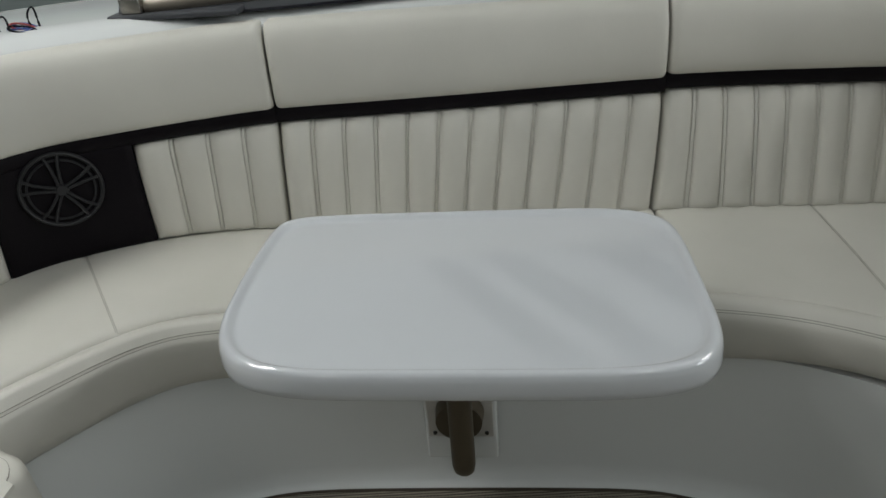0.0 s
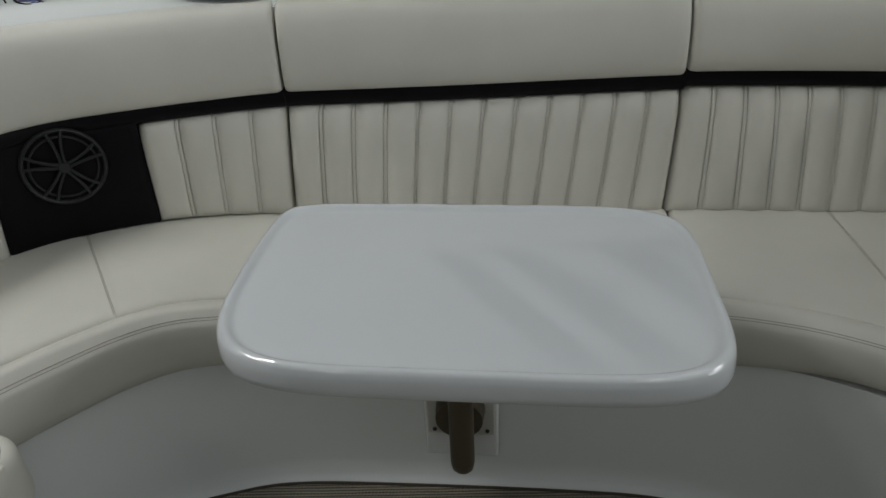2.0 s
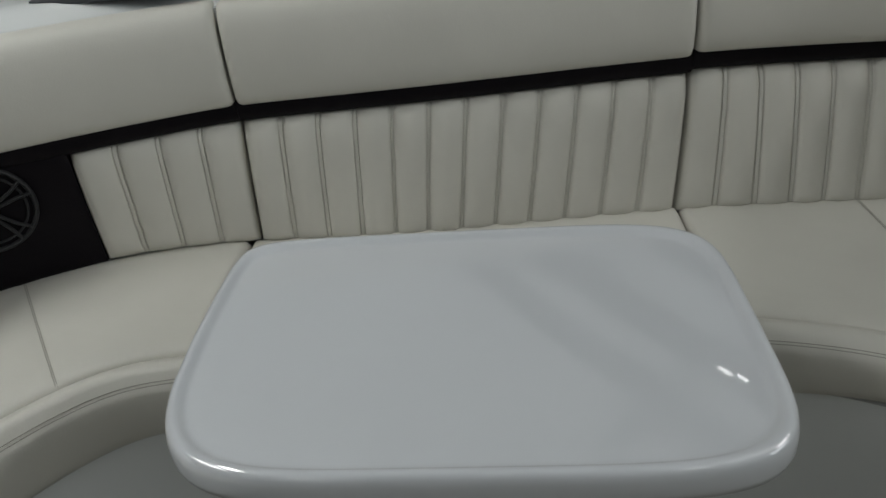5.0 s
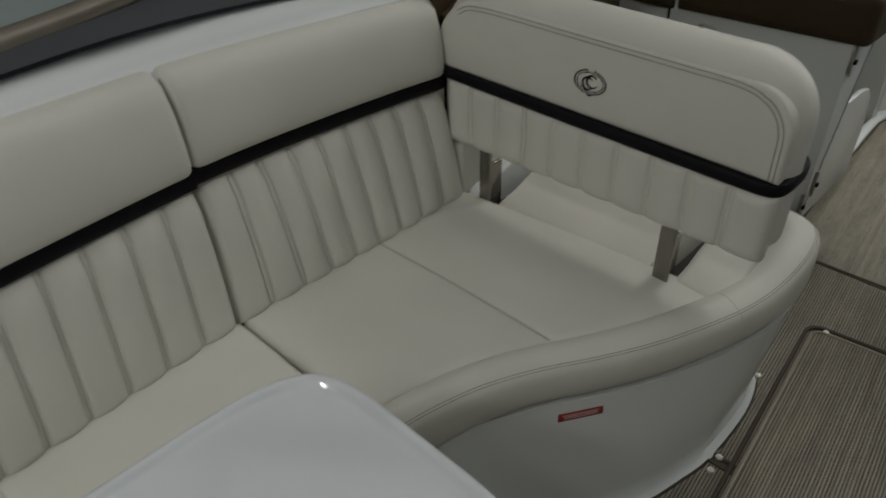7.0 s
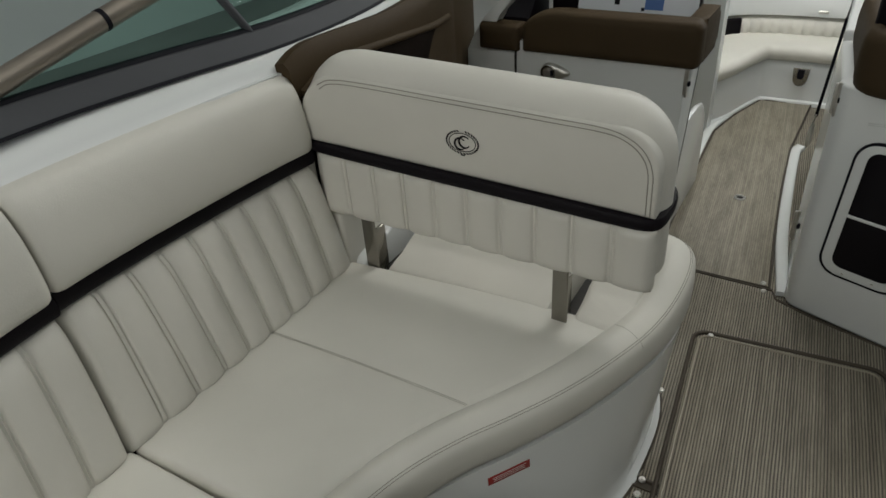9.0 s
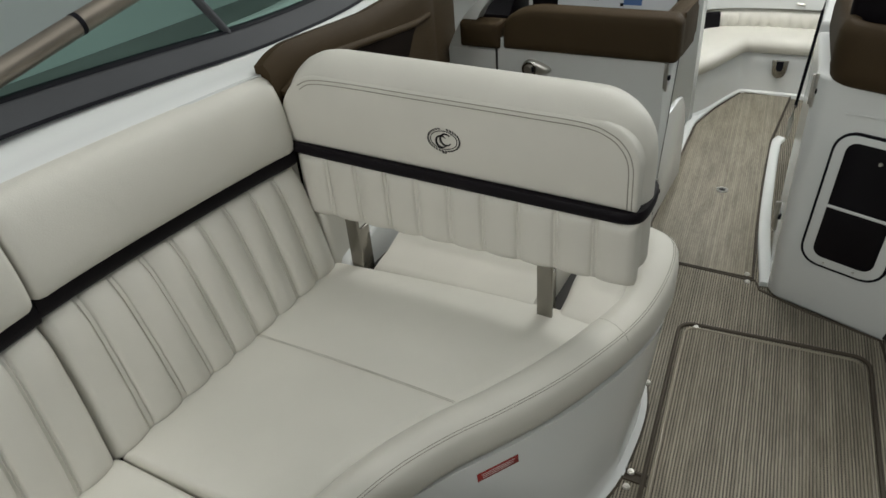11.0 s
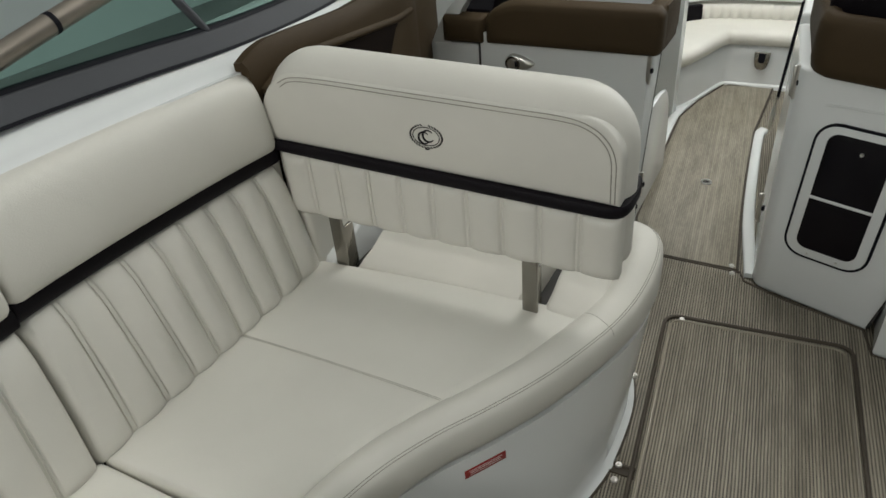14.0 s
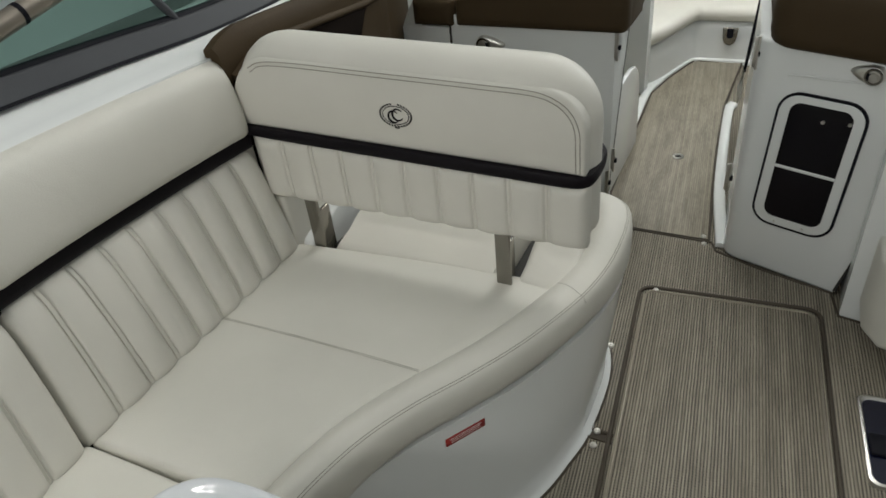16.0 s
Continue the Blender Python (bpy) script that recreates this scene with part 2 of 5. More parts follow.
def spline(points, n):
    """n + 1 points evenly spread along a smooth curve through the given points."""
    p = [Vector(q) for q in points]
    p = [2 * p[0] - p[1]] + p + [2 * p[-1] - p[-2]]
    out = []
    for i in range(1, len(p) - 2):
        for k in range(16):
            t = k / 16
            a, b, c, d = p[i - 1:i + 3]
            out.append(0.5 * (2 * b + (c - a) * t + (2 * a - 5 * b + 4 * c - d) * t * t + (3 * b - a - 3 * c + d) * t ** 3))
    out.append(p[-2].copy())
    run = [0.0]
    for a, b in zip(out, out[1:]):
        run.append(run[-1] + (b - a).length)
    res = []
    for k in range(n + 1):
        want, j = run[-1] * k / n, 0
        while j < len(out) - 2 and run[j + 1] < want:
            j += 1
        f = (want - run[j]) / max(run[j + 1] - run[j], 1e-9)
        res.append(out[j].lerp(out[j + 1], min(max(f, 0), 1)))
    return res


def grid(rows, wrap=False, caps=False):
    """A skin over rows of points; wrap closes each row on itself, caps close the first and last row."""
    bm = bmesh.new()
    vs = [[bm.verts.new(p) for p in row] for row in rows]
    n = len(rows[0])
    for a, b in zip(vs, vs[1:]):
        for j in range(n if wrap else n - 1):
            k = (j + 1) % n
            bm.faces.new((a[j], a[k], b[k], b[j]))
    if caps:
        bm.faces.new(vs[0])
        bm.faces.new(list(reversed(vs[-1])))
    return bm


def normals2d(path):
    """Unit vectors to the right of a path in plan."""
    out = []
    for i in range(len(path)):
        d = path[min(i + 1, len(path) - 1)] - path[max(i - 1, 0)]
        out.append(Vector((d.y, -d.x)).normalized())
    return out


def sweep(path, profile, wrap=True, caps=True):
    """path: points in plan; profile(f) gives (to the right, height) pairs at the fraction f of the way."""
    path = [Vector(p[:2]) for p in path]
    rows = []
    for i, (p, n) in enumerate(zip(path, normals2d(path))):
        rows.append([(p.x + n.x * a, p.y + n.y * a, z) for a, z in profile(i / (len(path) - 1))])
    return grid(rows, wrap, caps)


def tube(points, radius, seg=8, close=False):
    """A round bar along points in space."""
    pts = [Vector(p) for p in points]
    rows, up = [], Vector((0, 0, 1))
    for i, p in enumerate(pts):
        d = (pts[(i + 1) % len(pts) if close else min(i + 1, len(pts) - 1)] - pts[i - 1 if close else max(i - 1, 0)]).normalized()
        side = d.cross(up)
        side = (side if side.length > 0.05 else d.cross(Vector((1, 0, 0)))).normalized()
        top = side.cross(d)
        r = radius(i / (len(pts) - 1)) if callable(radius) else radius
        rows.append([p + side * (r * math.cos(k * math.tau / seg)) + top * (r * math.sin(k * math.tau / seg)) for k in range(seg)])
    if close:
        rows.append(rows[0])
    bm = grid(rows, True, not close)
    bmesh.ops.remove_doubles(bm, verts=bm.verts, dist=1e-6)
    return bm


def prism(outline, z0, z1, bevel=0.0, seg=3):
    """A slab over an outline in plan, with rounded edges."""
    bm = bmesh.new()
    a = [bm.verts.new((p[0], p[1], z0)) for p in outline]
    b = [bm.verts.new((p[0], p[1], z1)) for p in outline]
    n = len(outline)
    bm.faces.new(list(reversed(a)))
    bm.faces.new(b)
    for i in range(n):
        bm.faces.new((a[i], a[(i + 1) % n], b[(i + 1) % n], b[i]))
    if bevel:
        edges = [e for e in bm.edges if abs(e.verts[0].co.z - e.verts[1].co.z) < 1e-6]
        bmesh.ops.bevel(bm, geom=edges, offset=bevel, segments=seg, profile=0.5, affect="EDGES", clamp_overlap=True)
    return bm


def block(x0, x1, y0, y1, z0, z1, bevel=0.004, seg=3):
    bm = bmesh.new()
    bmesh.ops.create_cube(bm, size=1, matrix=Matrix.LocRotScale(((x0 + x1) / 2, (y0 + y1) / 2, (z0 + z1) / 2), None, (x1 - x0, y1 - y0, z1 - z0)))
    if bevel:
        bmesh.ops.bevel(bm, geom=bm.edges[:], offset=min(bevel, 0.45 * min(x1 - x0, y1 - y0, z1 - z0)), segments=seg, profile=0.5, affect="EDGES")
    return bm


def rounded(x0, x1, y0, y1, r, n=6):
    """A rounded rectangle in plan, counter-clockwise."""
    out = []
    for cx, cy, a0 in ((x1 - r, y1 - r, 0), (x0 + r, y1 - r, 90), (x0 + r, y0 + r, 180), (x1 - r, y0 + r, 270)):
        for k in range(n + 1):
            a = radians(a0 + 90 * k / n)
            out.append((cx + r * math.cos(a), cy + r * math.sin(a)))
    return out


def moved(bm, m):
    bmesh.ops.transform(bm, matrix=m, verts=bm.verts)
    return bm


def pillow(e, r):
    """How far a padded face falls back at a distance e from its edge."""
    e = min(max(e, 0), r)
    return -(r - math.sqrt(max(r * r - (r - e) ** 2, 0)))


def padded(surface, length, height, us, vs, relief, r, depth):
    """A padded panel: surface(u, v) gives a place and its outward normal; relief(u, v) the padding; r the edge radius."""
    rows = []
    for u in us:
        row = []
        for v in vs:
            p, n = surface(u, v)
            e = min(u * length, (1 - u) * length, v * height, (1 - v) * height)
            row.append(p + n * (relief(u, v) + pillow(e, r)))
        rows.append(row)
    bm = grid(rows)
    ring = [(0, j) for j in range(len(vs))] + [(i, len(vs) - 1) for i in range(1, len(us))] + [(len(us) - 1, j) for j in range(len(vs) - 2, -1, -1)] + [(i, 0) for i in range(len(us) - 2, 0, -1)]
    bm.verts.ensure_lookup_table()
    front = [bm.verts[i * len(vs) + j] for i, j in ring]
    back = []
    for i, j in ring:
        p, n = surface(us[i], vs[j])
        back.append(bm.verts.new(p - n * depth))
    for k in range(len(ring)):
        m = (k + 1) % len(ring)
        bm.faces.new((front[m], front[k], back[k], back[m]))
    bm.faces.new(back)
    return bm


def edge_steps(n):
    """Fractions 0 to 1, denser at both ends."""
    return [0.5 - 0.5 * math.cos(math.pi * k / n) for k in range(n + 1)]


def pleat_steps(count, length):
    """Fractions across a pleated panel: fine at each seam."""
    out, pitch = [0.0, 0.004 / length, 0.010 / length], length / count
    for k in range(count):
        for f in (0.2, 0.27, 0.38, 0.5, 0.62, 0.73, 0.8):
            out.append((k + f) / count)
        if k < count - 1:
            for d in (-0.013, -0.009, -0.0065, -0.0052, -0.004, -0.0028, 0.0, 0.0028, 0.004, 0.0052, 0.0065, 0.009, 0.013):
                out.append(((k + 1) * pitch + d) / length)
    out += [1 - 0.010 / length, 1 - 0.004 / length, 1.0]
    return sorted(out)


def pleat_relief(count, length, puff=0.009, curve=0.0):
    pitch = length / count

    def relief(u, v):
        d = u * length
        k = round(d / pitch)
        near = abs(d - k * pitch) if 0 < k < count else min(d % pitch, pitch - d % pitch)
        fade = min(1.0, v / 0.06, (1 - v) / 0.06) if 0 < v < 1 else 0.0
        h = puff * (1 - math.exp(-max(0.0, near - 0.004) / 0.013))
        if 0 < k < count and abs(near - 0.004) < 0.0012:
            h -= 0.0026 * fade
        curl = curve * (0.5 * math.sin(math.pi * v) - 1.6 * max(0.0, (v - 0.80) / 0.20) ** 2)
        return h * (0.35 + 0.65 * fade) + curl
    return relief


# ---- hall round the boat ----
def wall_slab(name, x0, x1, y0, y1, z0, z1, mat, label):
    return solo(name, block(x0, x1, y0, y1, z0, z1, 0), mat, label, "wall", kind="structure", smooth=False)


solo("hall_floor", block(-9, 14, -9, 10, -1.5, -1.4, 0), HALLFLOOR, "grey polished concrete floor of the hall", "floor", kind="structure", smooth=False)
solo("ceiling", block(-9, 14, -9, 10, 4.6, 4.75, 0), ROOF, "pale translucent hall roof lining lit by daylight", "ceiling", kind="structure", smooth=False)
wall_slab("wall_port", -9, 14, 9.8, 10.0, -1.4, 4.6, HALLPALE, "plain pale grey painted hall wall")
wall_slab("wall_starboard", -9, 14, -9, -8.8, -1.4, 4.6, HALLWALL, "plain pale grey painted hall wall")
wall_slab("wall_bow", 13.8, 14, -8.8, 9.8, -1.4, 4.6, HALLWALL, "plain pale grey painted hall wall")
wall_slab("wall_stern", -9, -8.8, -8.8, 9.8, -1.4, 4.6, HALLWALL, "plain pale grey painted hall wall")
for off in (-8.0, -6.5, -5.0, -3.5, -2.0, -0.5, 3.92, 4.66, 5.8, 6.9, 8.2, 9.5, 10.8, 12.1):
    bm = moved(block(-0.09, 0.09, -14, 14, 4.30, 4.6, 0.01, 1), pose(0.8 * off, 0.6 * off, 0, 0, 0, 36.9))
    for co, no in (((0, 9.8, 0), (0, 1, 0)), ((0, -8.8, 0), (0, -1, 0)), ((13.8, 0, 0), (1, 0, 0)), ((-8.8, 0, 0), (-1, 0, 0))):
        bmesh.ops.bisect_plane(bm, geom=bm.verts[:] + bm.edges[:] + bm.faces[:], plane_co=co, plane_no=no, clear_outer=True)
    if bm.verts:
        solo("roof_beam", bm, BEAM, "grey painted steel beam under the hall roof", "beam", "roof beams", kind="structure", smooth=False)
for x, y, a, h in ((0.98, 6.60, -82, 0.36), (0.72, 3.80, -43, 0.95), (1.9, 5.0, -53, 0.32)):
    solo("roof_brace", moved(block(-0.05, 0.05, -h, h, 4.34, 4.6, 0.01, 1), pose(x, y, 0, 0, 0, a)), BEAM, "grey painted steel brace between roof beams", "beam", "roof braces", kind="structure", smooth=False)

# ---- hull, sole and mats ----
SEAT = 0.42
# plan of the plinth's foot, from the aft corner round to the forward end
FOOT = [(-0.66, 0.70), (-0.56, 0.90), (-0.45, 1.04), (-0.317, 1.107), (-0.19, 1.137), (0.04, 1.148), (0.326, 1.153), (0.49, 1.149),
        (0.60, 1.125), (0.70, 1.098), (0.78, 1.065), (0.87, 1.008), (0.985, 0.952), (1.08, 0.925), (1.17, 0.907), (1.317, 0.905), (1.41, 0.92), (1.455, 0.945), (1.47, 1.02)]
# plan of the seats' stitched front edge
FRONT = [(-0.61, 0.82), (-0.552, 0.908), (-0.495, 0.982), (-0.436, 1.048), (-0.37, 1.095), (-0.285, 1.117), (-0.10, 1.142), (0.15, 1.150), (0.42, 1.158),
         (0.53, 1.158), (0.61, 1.147), (0.702, 1.120), (0.79, 1.076), (0.868, 1.025), (0.955, 0.974), (1.036, 0.936), (1.14, 0.897), (1.24, 0.872), (1.34, 0.868), (1.41, 0.890), (1.442, 0.945), (1.44, 1.03)]

solo("floor", block(-1.5, 4.4, -1.0, 1.95, -0.05, -0.006, 0), WOVEN, "cockpit sole covered with taupe woven vinyl", "floor", kind="structure", smooth=False)


def mat(name, outline, label, weave=WOVEN, z=0.0):
    ob = solo(name, prism(outline, -0.006, z + 0.004, 0.002, 1), weave, label, "floor mat", kind="structure")
    pts = [(p[0], p[1], z + 0.003) for p in outline]
    part("binding", tube(pts, 0.0048, 6, True), BINDING, ob, "dark brown bound edge")
    return ob


foot = spline(FOOT, 90)
lip_out = [p + n * 0.018 for p, n in zip(foot, normals2d(foot))]
aft_edge = [(p.x, p.y) for p in lip_out if p.x < 1.161]
mid_edge = [(p.x, p.y) for p in lip_out if p.x >= 1.170 and p.y < 0.96]
mat("mat_aft", [(1.161, 0.10), (1.161, aft_edge[-1][1])] + list(reversed(aft_edge)) + [(-0.66, 0.10)], "taupe woven vinyl mat with snaps, beside the bench plinth")
mat("mat_walkway", [(1.170, 0.10), (1.66, 0.10), (1.70, 0.29), (1.742, 0.325), (1.757, 0.405), (1.85, 0.425), (1.905, 0.612), (1.955, 0.728), (1.995, 0.745), (1.997, 1.04), (1.50, 1.04)] + list(reversed(mid_edge)), "taupe woven vinyl mat between the seats")
mat("mat_forward", [(2.005, 0.755), (2.30, 0.785), (2.62, 0.812), (3.0, 0.833), (3.495, 0.818), (3.486, 1.028), (3.26, 1.10), (3.06, 1.140), (2.56, 1.121), (2.2, 1.10), (2.005, 1.06)], "smooth taupe woven vinyl mat down the walkway to the bow", WOVENFLAT)
mat("mat_footwell", [(2.30, 1.15), (3.03, 1.19), (3.13, 1.22), (3.22, 1.32), (3.2, 1.7), (2.30, 1.7)], "taupe woven vinyl mat in the passenger footwell", WOVENFLAT)

solo("trim", block(1.146, 1.184, 0.10, 0.905, -0.0065, 0.0015, 0), BINDING, "dark bound joint between the mats", "trim", kind="structure", smooth=False)
hatch = thing("floor_hatch", "rectangular floor hatch covered with taupe woven mat", "floor hatch", kind="structure", at=(1.2, 0.66, 0.0))
HROT = pose(0, 0, 0, 0, 0, 5.15)
HATCH = [(HROT @ Vector((x, y, 0)))[:2] for x, y in rounded(0.45, 1.785, 0.295, 0.730, 0.03)]
part("panel", prism(HATCH, 0.0045, 0.0095, 0.002, 1), WOVEN, hatch)
part("edge_trim", tube([HROT @ Vector((p[0], p[1], 0.009)) for p in rounded(0.442, 1.793, 0.287, 0.738, 0.036)], 0.0052, 8, True), BINDING, hatch, "dark bronze rim")
part("inner_trim", tube([HROT @ Vector((p[0], p[1], 0.0098)) for p in rounded(0.458, 1.776, 0.304, 0.721, 0.026)], 0.0036, 6, True), ALU, hatch, "thin bronze metal line")


def snap(x, y):
    ob = thing("mat_snap", "small round stainless snap fastener on the mat", "snap fastener", "mat snaps", at=(x, y, 0.004))
    bm = bmesh.new()
    bmesh.ops.create_cone(bm, cap_ends=True, segments=12, radius1=0.0085, radius2=0.0065, depth=0.004, matrix=pose(x, y, 0.0065))
    part("cap", bm, STEEL, ob)
    bm = bmesh.new()
    bmesh.ops.create_uvsphere(bm, u_segments=10, v_segments=6, radius=0.0045, matrix=pose(x, y, 0.0085) @ Matrix.Diagonal((1, 1, 0.5, 1)))
    part("stud", bm, STEEL, ob)


for x, y in ((2.020, 0.772), (1.982, 0.765), (1.461, 0.915), (1.182, 0.876), (1.141, 0.874)):
    snap(x, y)
ob = thing("mat_snap", "small round stainless snap fastener on the hatch mat", "snap fastener", "mat snaps", at=(1.722, 0.855, 0.0095))
bm = bmesh.new()
bmesh.ops.create_cone(bm, cap_ends=True, segments=12, radius1=0.008, radius2=0.006, depth=0.004, matrix=pose(1.712, 0.853, 0.0115))
part("cap", bm, STEEL, ob)
socket = thing("deck_socket", "round chrome socket let into the walkway mat", "deck fitting", at=(2.512, 0.932, 0.004))
part("ring", tube([(2.512 + 0.016 * math.cos(a), 0.932 + 0.016 * math.sin(a), 0.006) for a in [k * math.tau / 20 for k in range(20)]], 0.004, 6, True), STEEL, socket)
bm = bmesh.new()
bmesh.ops.create_circle(bm, cap_ends=True, segments=16, radius=0.014, matrix=pose(2.512, 0.932, 0.0055))
part("hole", bm, GROOVE, socket)

# white flanges along the walkway
for edge in ([(2.16, 1.118), (2.56, 1.139), (3.05, 1.160), (3.26, 1.122), (3.48, 1.058)], [(1.99, 0.715), (2.30, 0.762), (2.62, 0.790), (2.98, 0.812), (3.03, 0.800)]):
    solo("trim", sweep(spline(edge, 24), lambda f: [(-0.018, -0.004), (-0.0175, 0.009), (-0.014, 0.012), (0.014, 0.010), (0.0175, 0.007), (0.018, -0.004)]), GELCOAT, "white gelcoat flange along the walkway mat", "trim", kind="structure")

# ---- bench plinth ----
plinth = thing("bench_plinth", "white gelcoat plinth under the curved bench", "seat base", kind="structure", at=(0.2, 1.3, 0))
front = spline(FRONT, 120)


def flush(f):
    """0 where the seat overhangs the plinth, 1 where the plinth comes out level with the cushion, towards the forward end."""
    t = min(1.0, max(0.0, (f - 0.52) / 0.14))
    return t * t * (3 - 2 * t)


def plinth_rows():
    a, b = spline(FOOT, 96), spline(FRONT, 96)
    na, nb = normals2d(a), normals2d(b)
    rows = []
    for k, (p, q, n, m) in enumerate(zip(a, b, na, nb)):
        r = []
        g = flush(k / 96)
        r.append((p.x + n.x * 0.020, p.y + n.y * 0.020, -0.004))
        r.append((p.x + n.x * 0.019, p.y + n.y * 0.019, 0.006))
        r.append((p.x + n.x * 0.011, p.y + n.y * 0.011, 0.011))
        r.append((p.x + n.x * 0.003, p.y + n.y * 0.003, 0.018))
        top = q + m * (0.0165 * g - 0.022)
        for k in range(1, 9):
            f = k / 8
            w = p.lerp(top, f)
            r.append((w.x, w.y, 0.018 + f * (0.292 + 0.018 * g)))
        r.append((top.x - m.x * 0.1, top.y - m.y * 0.1, 0.312 + 0.018 * g))
        rows.append(r)
    return rows


wall = part("plinth_wall", grid(plinth_rows()), GELCOAT, plinth)

# shallow recess with the table's wall bracket
bracket = thing("table_bracket", "stainless wall bracket bolted to the bench plinth", "bracket", at=(0.13, 1.15, 0.20))
part("recess_frame", block(0.060, 0.197, 1.128, 1.148, 0.095, 0.30, 0.006), GELCOAT, bracket, "white moulded pad")
part("plate", block(0.067, 0.190, 1.120, 1.130, 0.160, 0.295, 0.003), SATIN, bracket)
for x in (0.080, 0.177):
    for z in (0.172, 0.28):
        bm = bmesh.new()
        bmesh.ops.create_cone(bm, cap_ends=True, segments=10, radius1=0.0045, radius2=0.0035, depth=0.004, matrix=pose(x, 1.119, z, 90))
        part("screw", bm, GROOVE, bracket, "dark screw head")
bm = bmesh.new()
bmesh.ops.create_cone(bm, cap_ends=True, segments=32, radius1=0.045, radius2=0.042, depth=0.03, matrix=pose(0.129, 1.105, 0.225, 90))
part("pivot", bm, BRONZE, bracket, "dark bronze pivot disc")

# ---- table ----
table = thing("cocktail_table", "white gelcoat cocktail table with rounded corners and raised rim", "table", at=(0.165, 1.0, 0.09))


def table_outline(grow, n=120):
    """Barrel-sided rounded rectangle: a superellipse with slightly bowed sides."""
    out = []
    a, b = 0.340 + grow, 0.2185 + grow
    for k in range(n):
        t = math.tau * k / n
        c, s = math.cos(t), math.sin(t)
        e = 5.5 + (3.6 * abs(math.sin(2 * t)) if c < 0 < s else 0.0)
        x = a * math.copysign(abs(c) ** (2 / e), c)
        y = b * math.copysign(abs(s) ** (2 / e), s)
        x *= 1 - (0.105 if x < 0 else 0.004) * max(0.0, -y / b) ** 2
        out.append((0.1575 + x, 1.029 + y))
    return out


def table_top():
    rows = []
    for grow, z in ((-0.06, 0.541), (-0.010, 0.541), (-0.003, 0.5425), (0.0, 0.546), (0.0012, 0.556), (0.0, 0.571), (-0.0020, 0.579), (-0.0048, 0.5835), (-0.0085, 0.585), (-0.012, 0.5842), (-0.0155, 0.5815), (-0.018, 0.5788), (-0.0205, 0.5772), (-0.0235, 0.5765), (-0.027, 0.5765), (-0.06, 0.5765), (-0.15, 0.5767)):
        rows.append([(x, y, z - 0.010) for x, y in table_outline(grow)])
    bm = grid(rows, True, True)
    return bm


part("tabletop", table_top(), TABLE, table)
ARM = 0.134


def arm_rows():
    rows = []
    for k in range(15):
        f = k / 14
        z = 0.108 + f * (0.531 - 0.108)
        y = 1.078 - 0.045 * max(0, f - 0.45)
        drop = max(0.0, 0.022 - (z - 0.108))
        w = math.sqrt(max(0.022 ** 2 - drop ** 2, 1e-7))
        rows.append([(ARM + w * math.copysign(abs(math.cos(a)) ** 0.8, math.cos(a)), y + 0.018 * min(1, w / 0.015) * math.sin(a), z) for a in [j * math.tau / 20 for j in range(20)]])
    return rows


part("support_arm", grid([[(ARM, 1.078, 0.1078)] * 20] + [[(ARM + w * math.cos(a), 1.078 + 0.016 * w / 0.022 * math.sin(a), z) for a in [j * math.tau / 20 for j in range(20)]] for w, z in ((0.008, 0.1095), (0.014, 0.113), (0.019, 0.119))] + arm_rows()[1:], True), BRONZE, table, "brown bronze-finished support arm")
part("clevis", block(ARM - 0.016, ARM + 0.016, 1.07, 1.112, 0.20, 0.25, 0.006), BRONZE, table)
part("mount_plate", prism(rounded(ARM - 0.10, ARM + 0.10, 0.94, 1.16, 0.02), 0.519, 0.531, 0.003), BRONZE, table)

# ---- bench back: lower line, upper line, in plan ----
BACK_LOW = [(-0.87, 0.90), (-0.835, 1.08), (-0.775, 1.225), (-0.712, 1.305), (-0.633, 1.361), (-0.512, 1.420), (-0.40, 1.455), (-0.252, 1.478),
            (-0.05, 1.484), (0.117, 1.494), (0.33, 1.512), (0.530, 1.529), (0.70, 1.530), (0.857, 1.529), (1.0, 1.530), (1.113, 1.531)]
BACK_TOP = [(-0.85, 0.89), (-0.81, 1.07), (-0.750, 1.222), (-0.692, 1.305), (-0.625, 1.362), (-0.505, 1.422), (-0.39, 1.470), (-0.246, 1.517),
            (-0.04, 1.539), (0.14, 1.558), (0.36, 1.586), (0.553, 1.606), (0.70, 1.608), (0.86, 1.600), (1.0, 1.588), (1.098, 1.575)]
NODES = len(BACK_LOW) - 1


def smooth_at(points, s):
    """The point at node number s (a fraction lies between two nodes) of a smooth curve."""
    i = min(max(int(s), 0), len(points) - 2)
    t = s - i
    p = [Vector(points[min(max(i + k, 0), len(points) - 1)]) for k in (-1, 0, 1, 2)]
    a, b, c, d = p
    return 0.5 * (2 * b + (c - a) * t + (2 * a - 5 * b + 4 * c - d) * t * t + (3 * b - a - 3 * c + d) * t ** 3)


def back_line(s0, s1, n=200):
    """Arc-length table of the upper line between two nodes."""
    ss = [s0 + (s1 - s0) * k / n for k in range(n + 1)]
    run = [0.0]
    for a, b in zip(ss, ss[1:]):
        run.append(run[-1] + (smooth_at(BACK_TOP, b) - smooth_at(BACK_TOP, a)).length)
    return ss, run


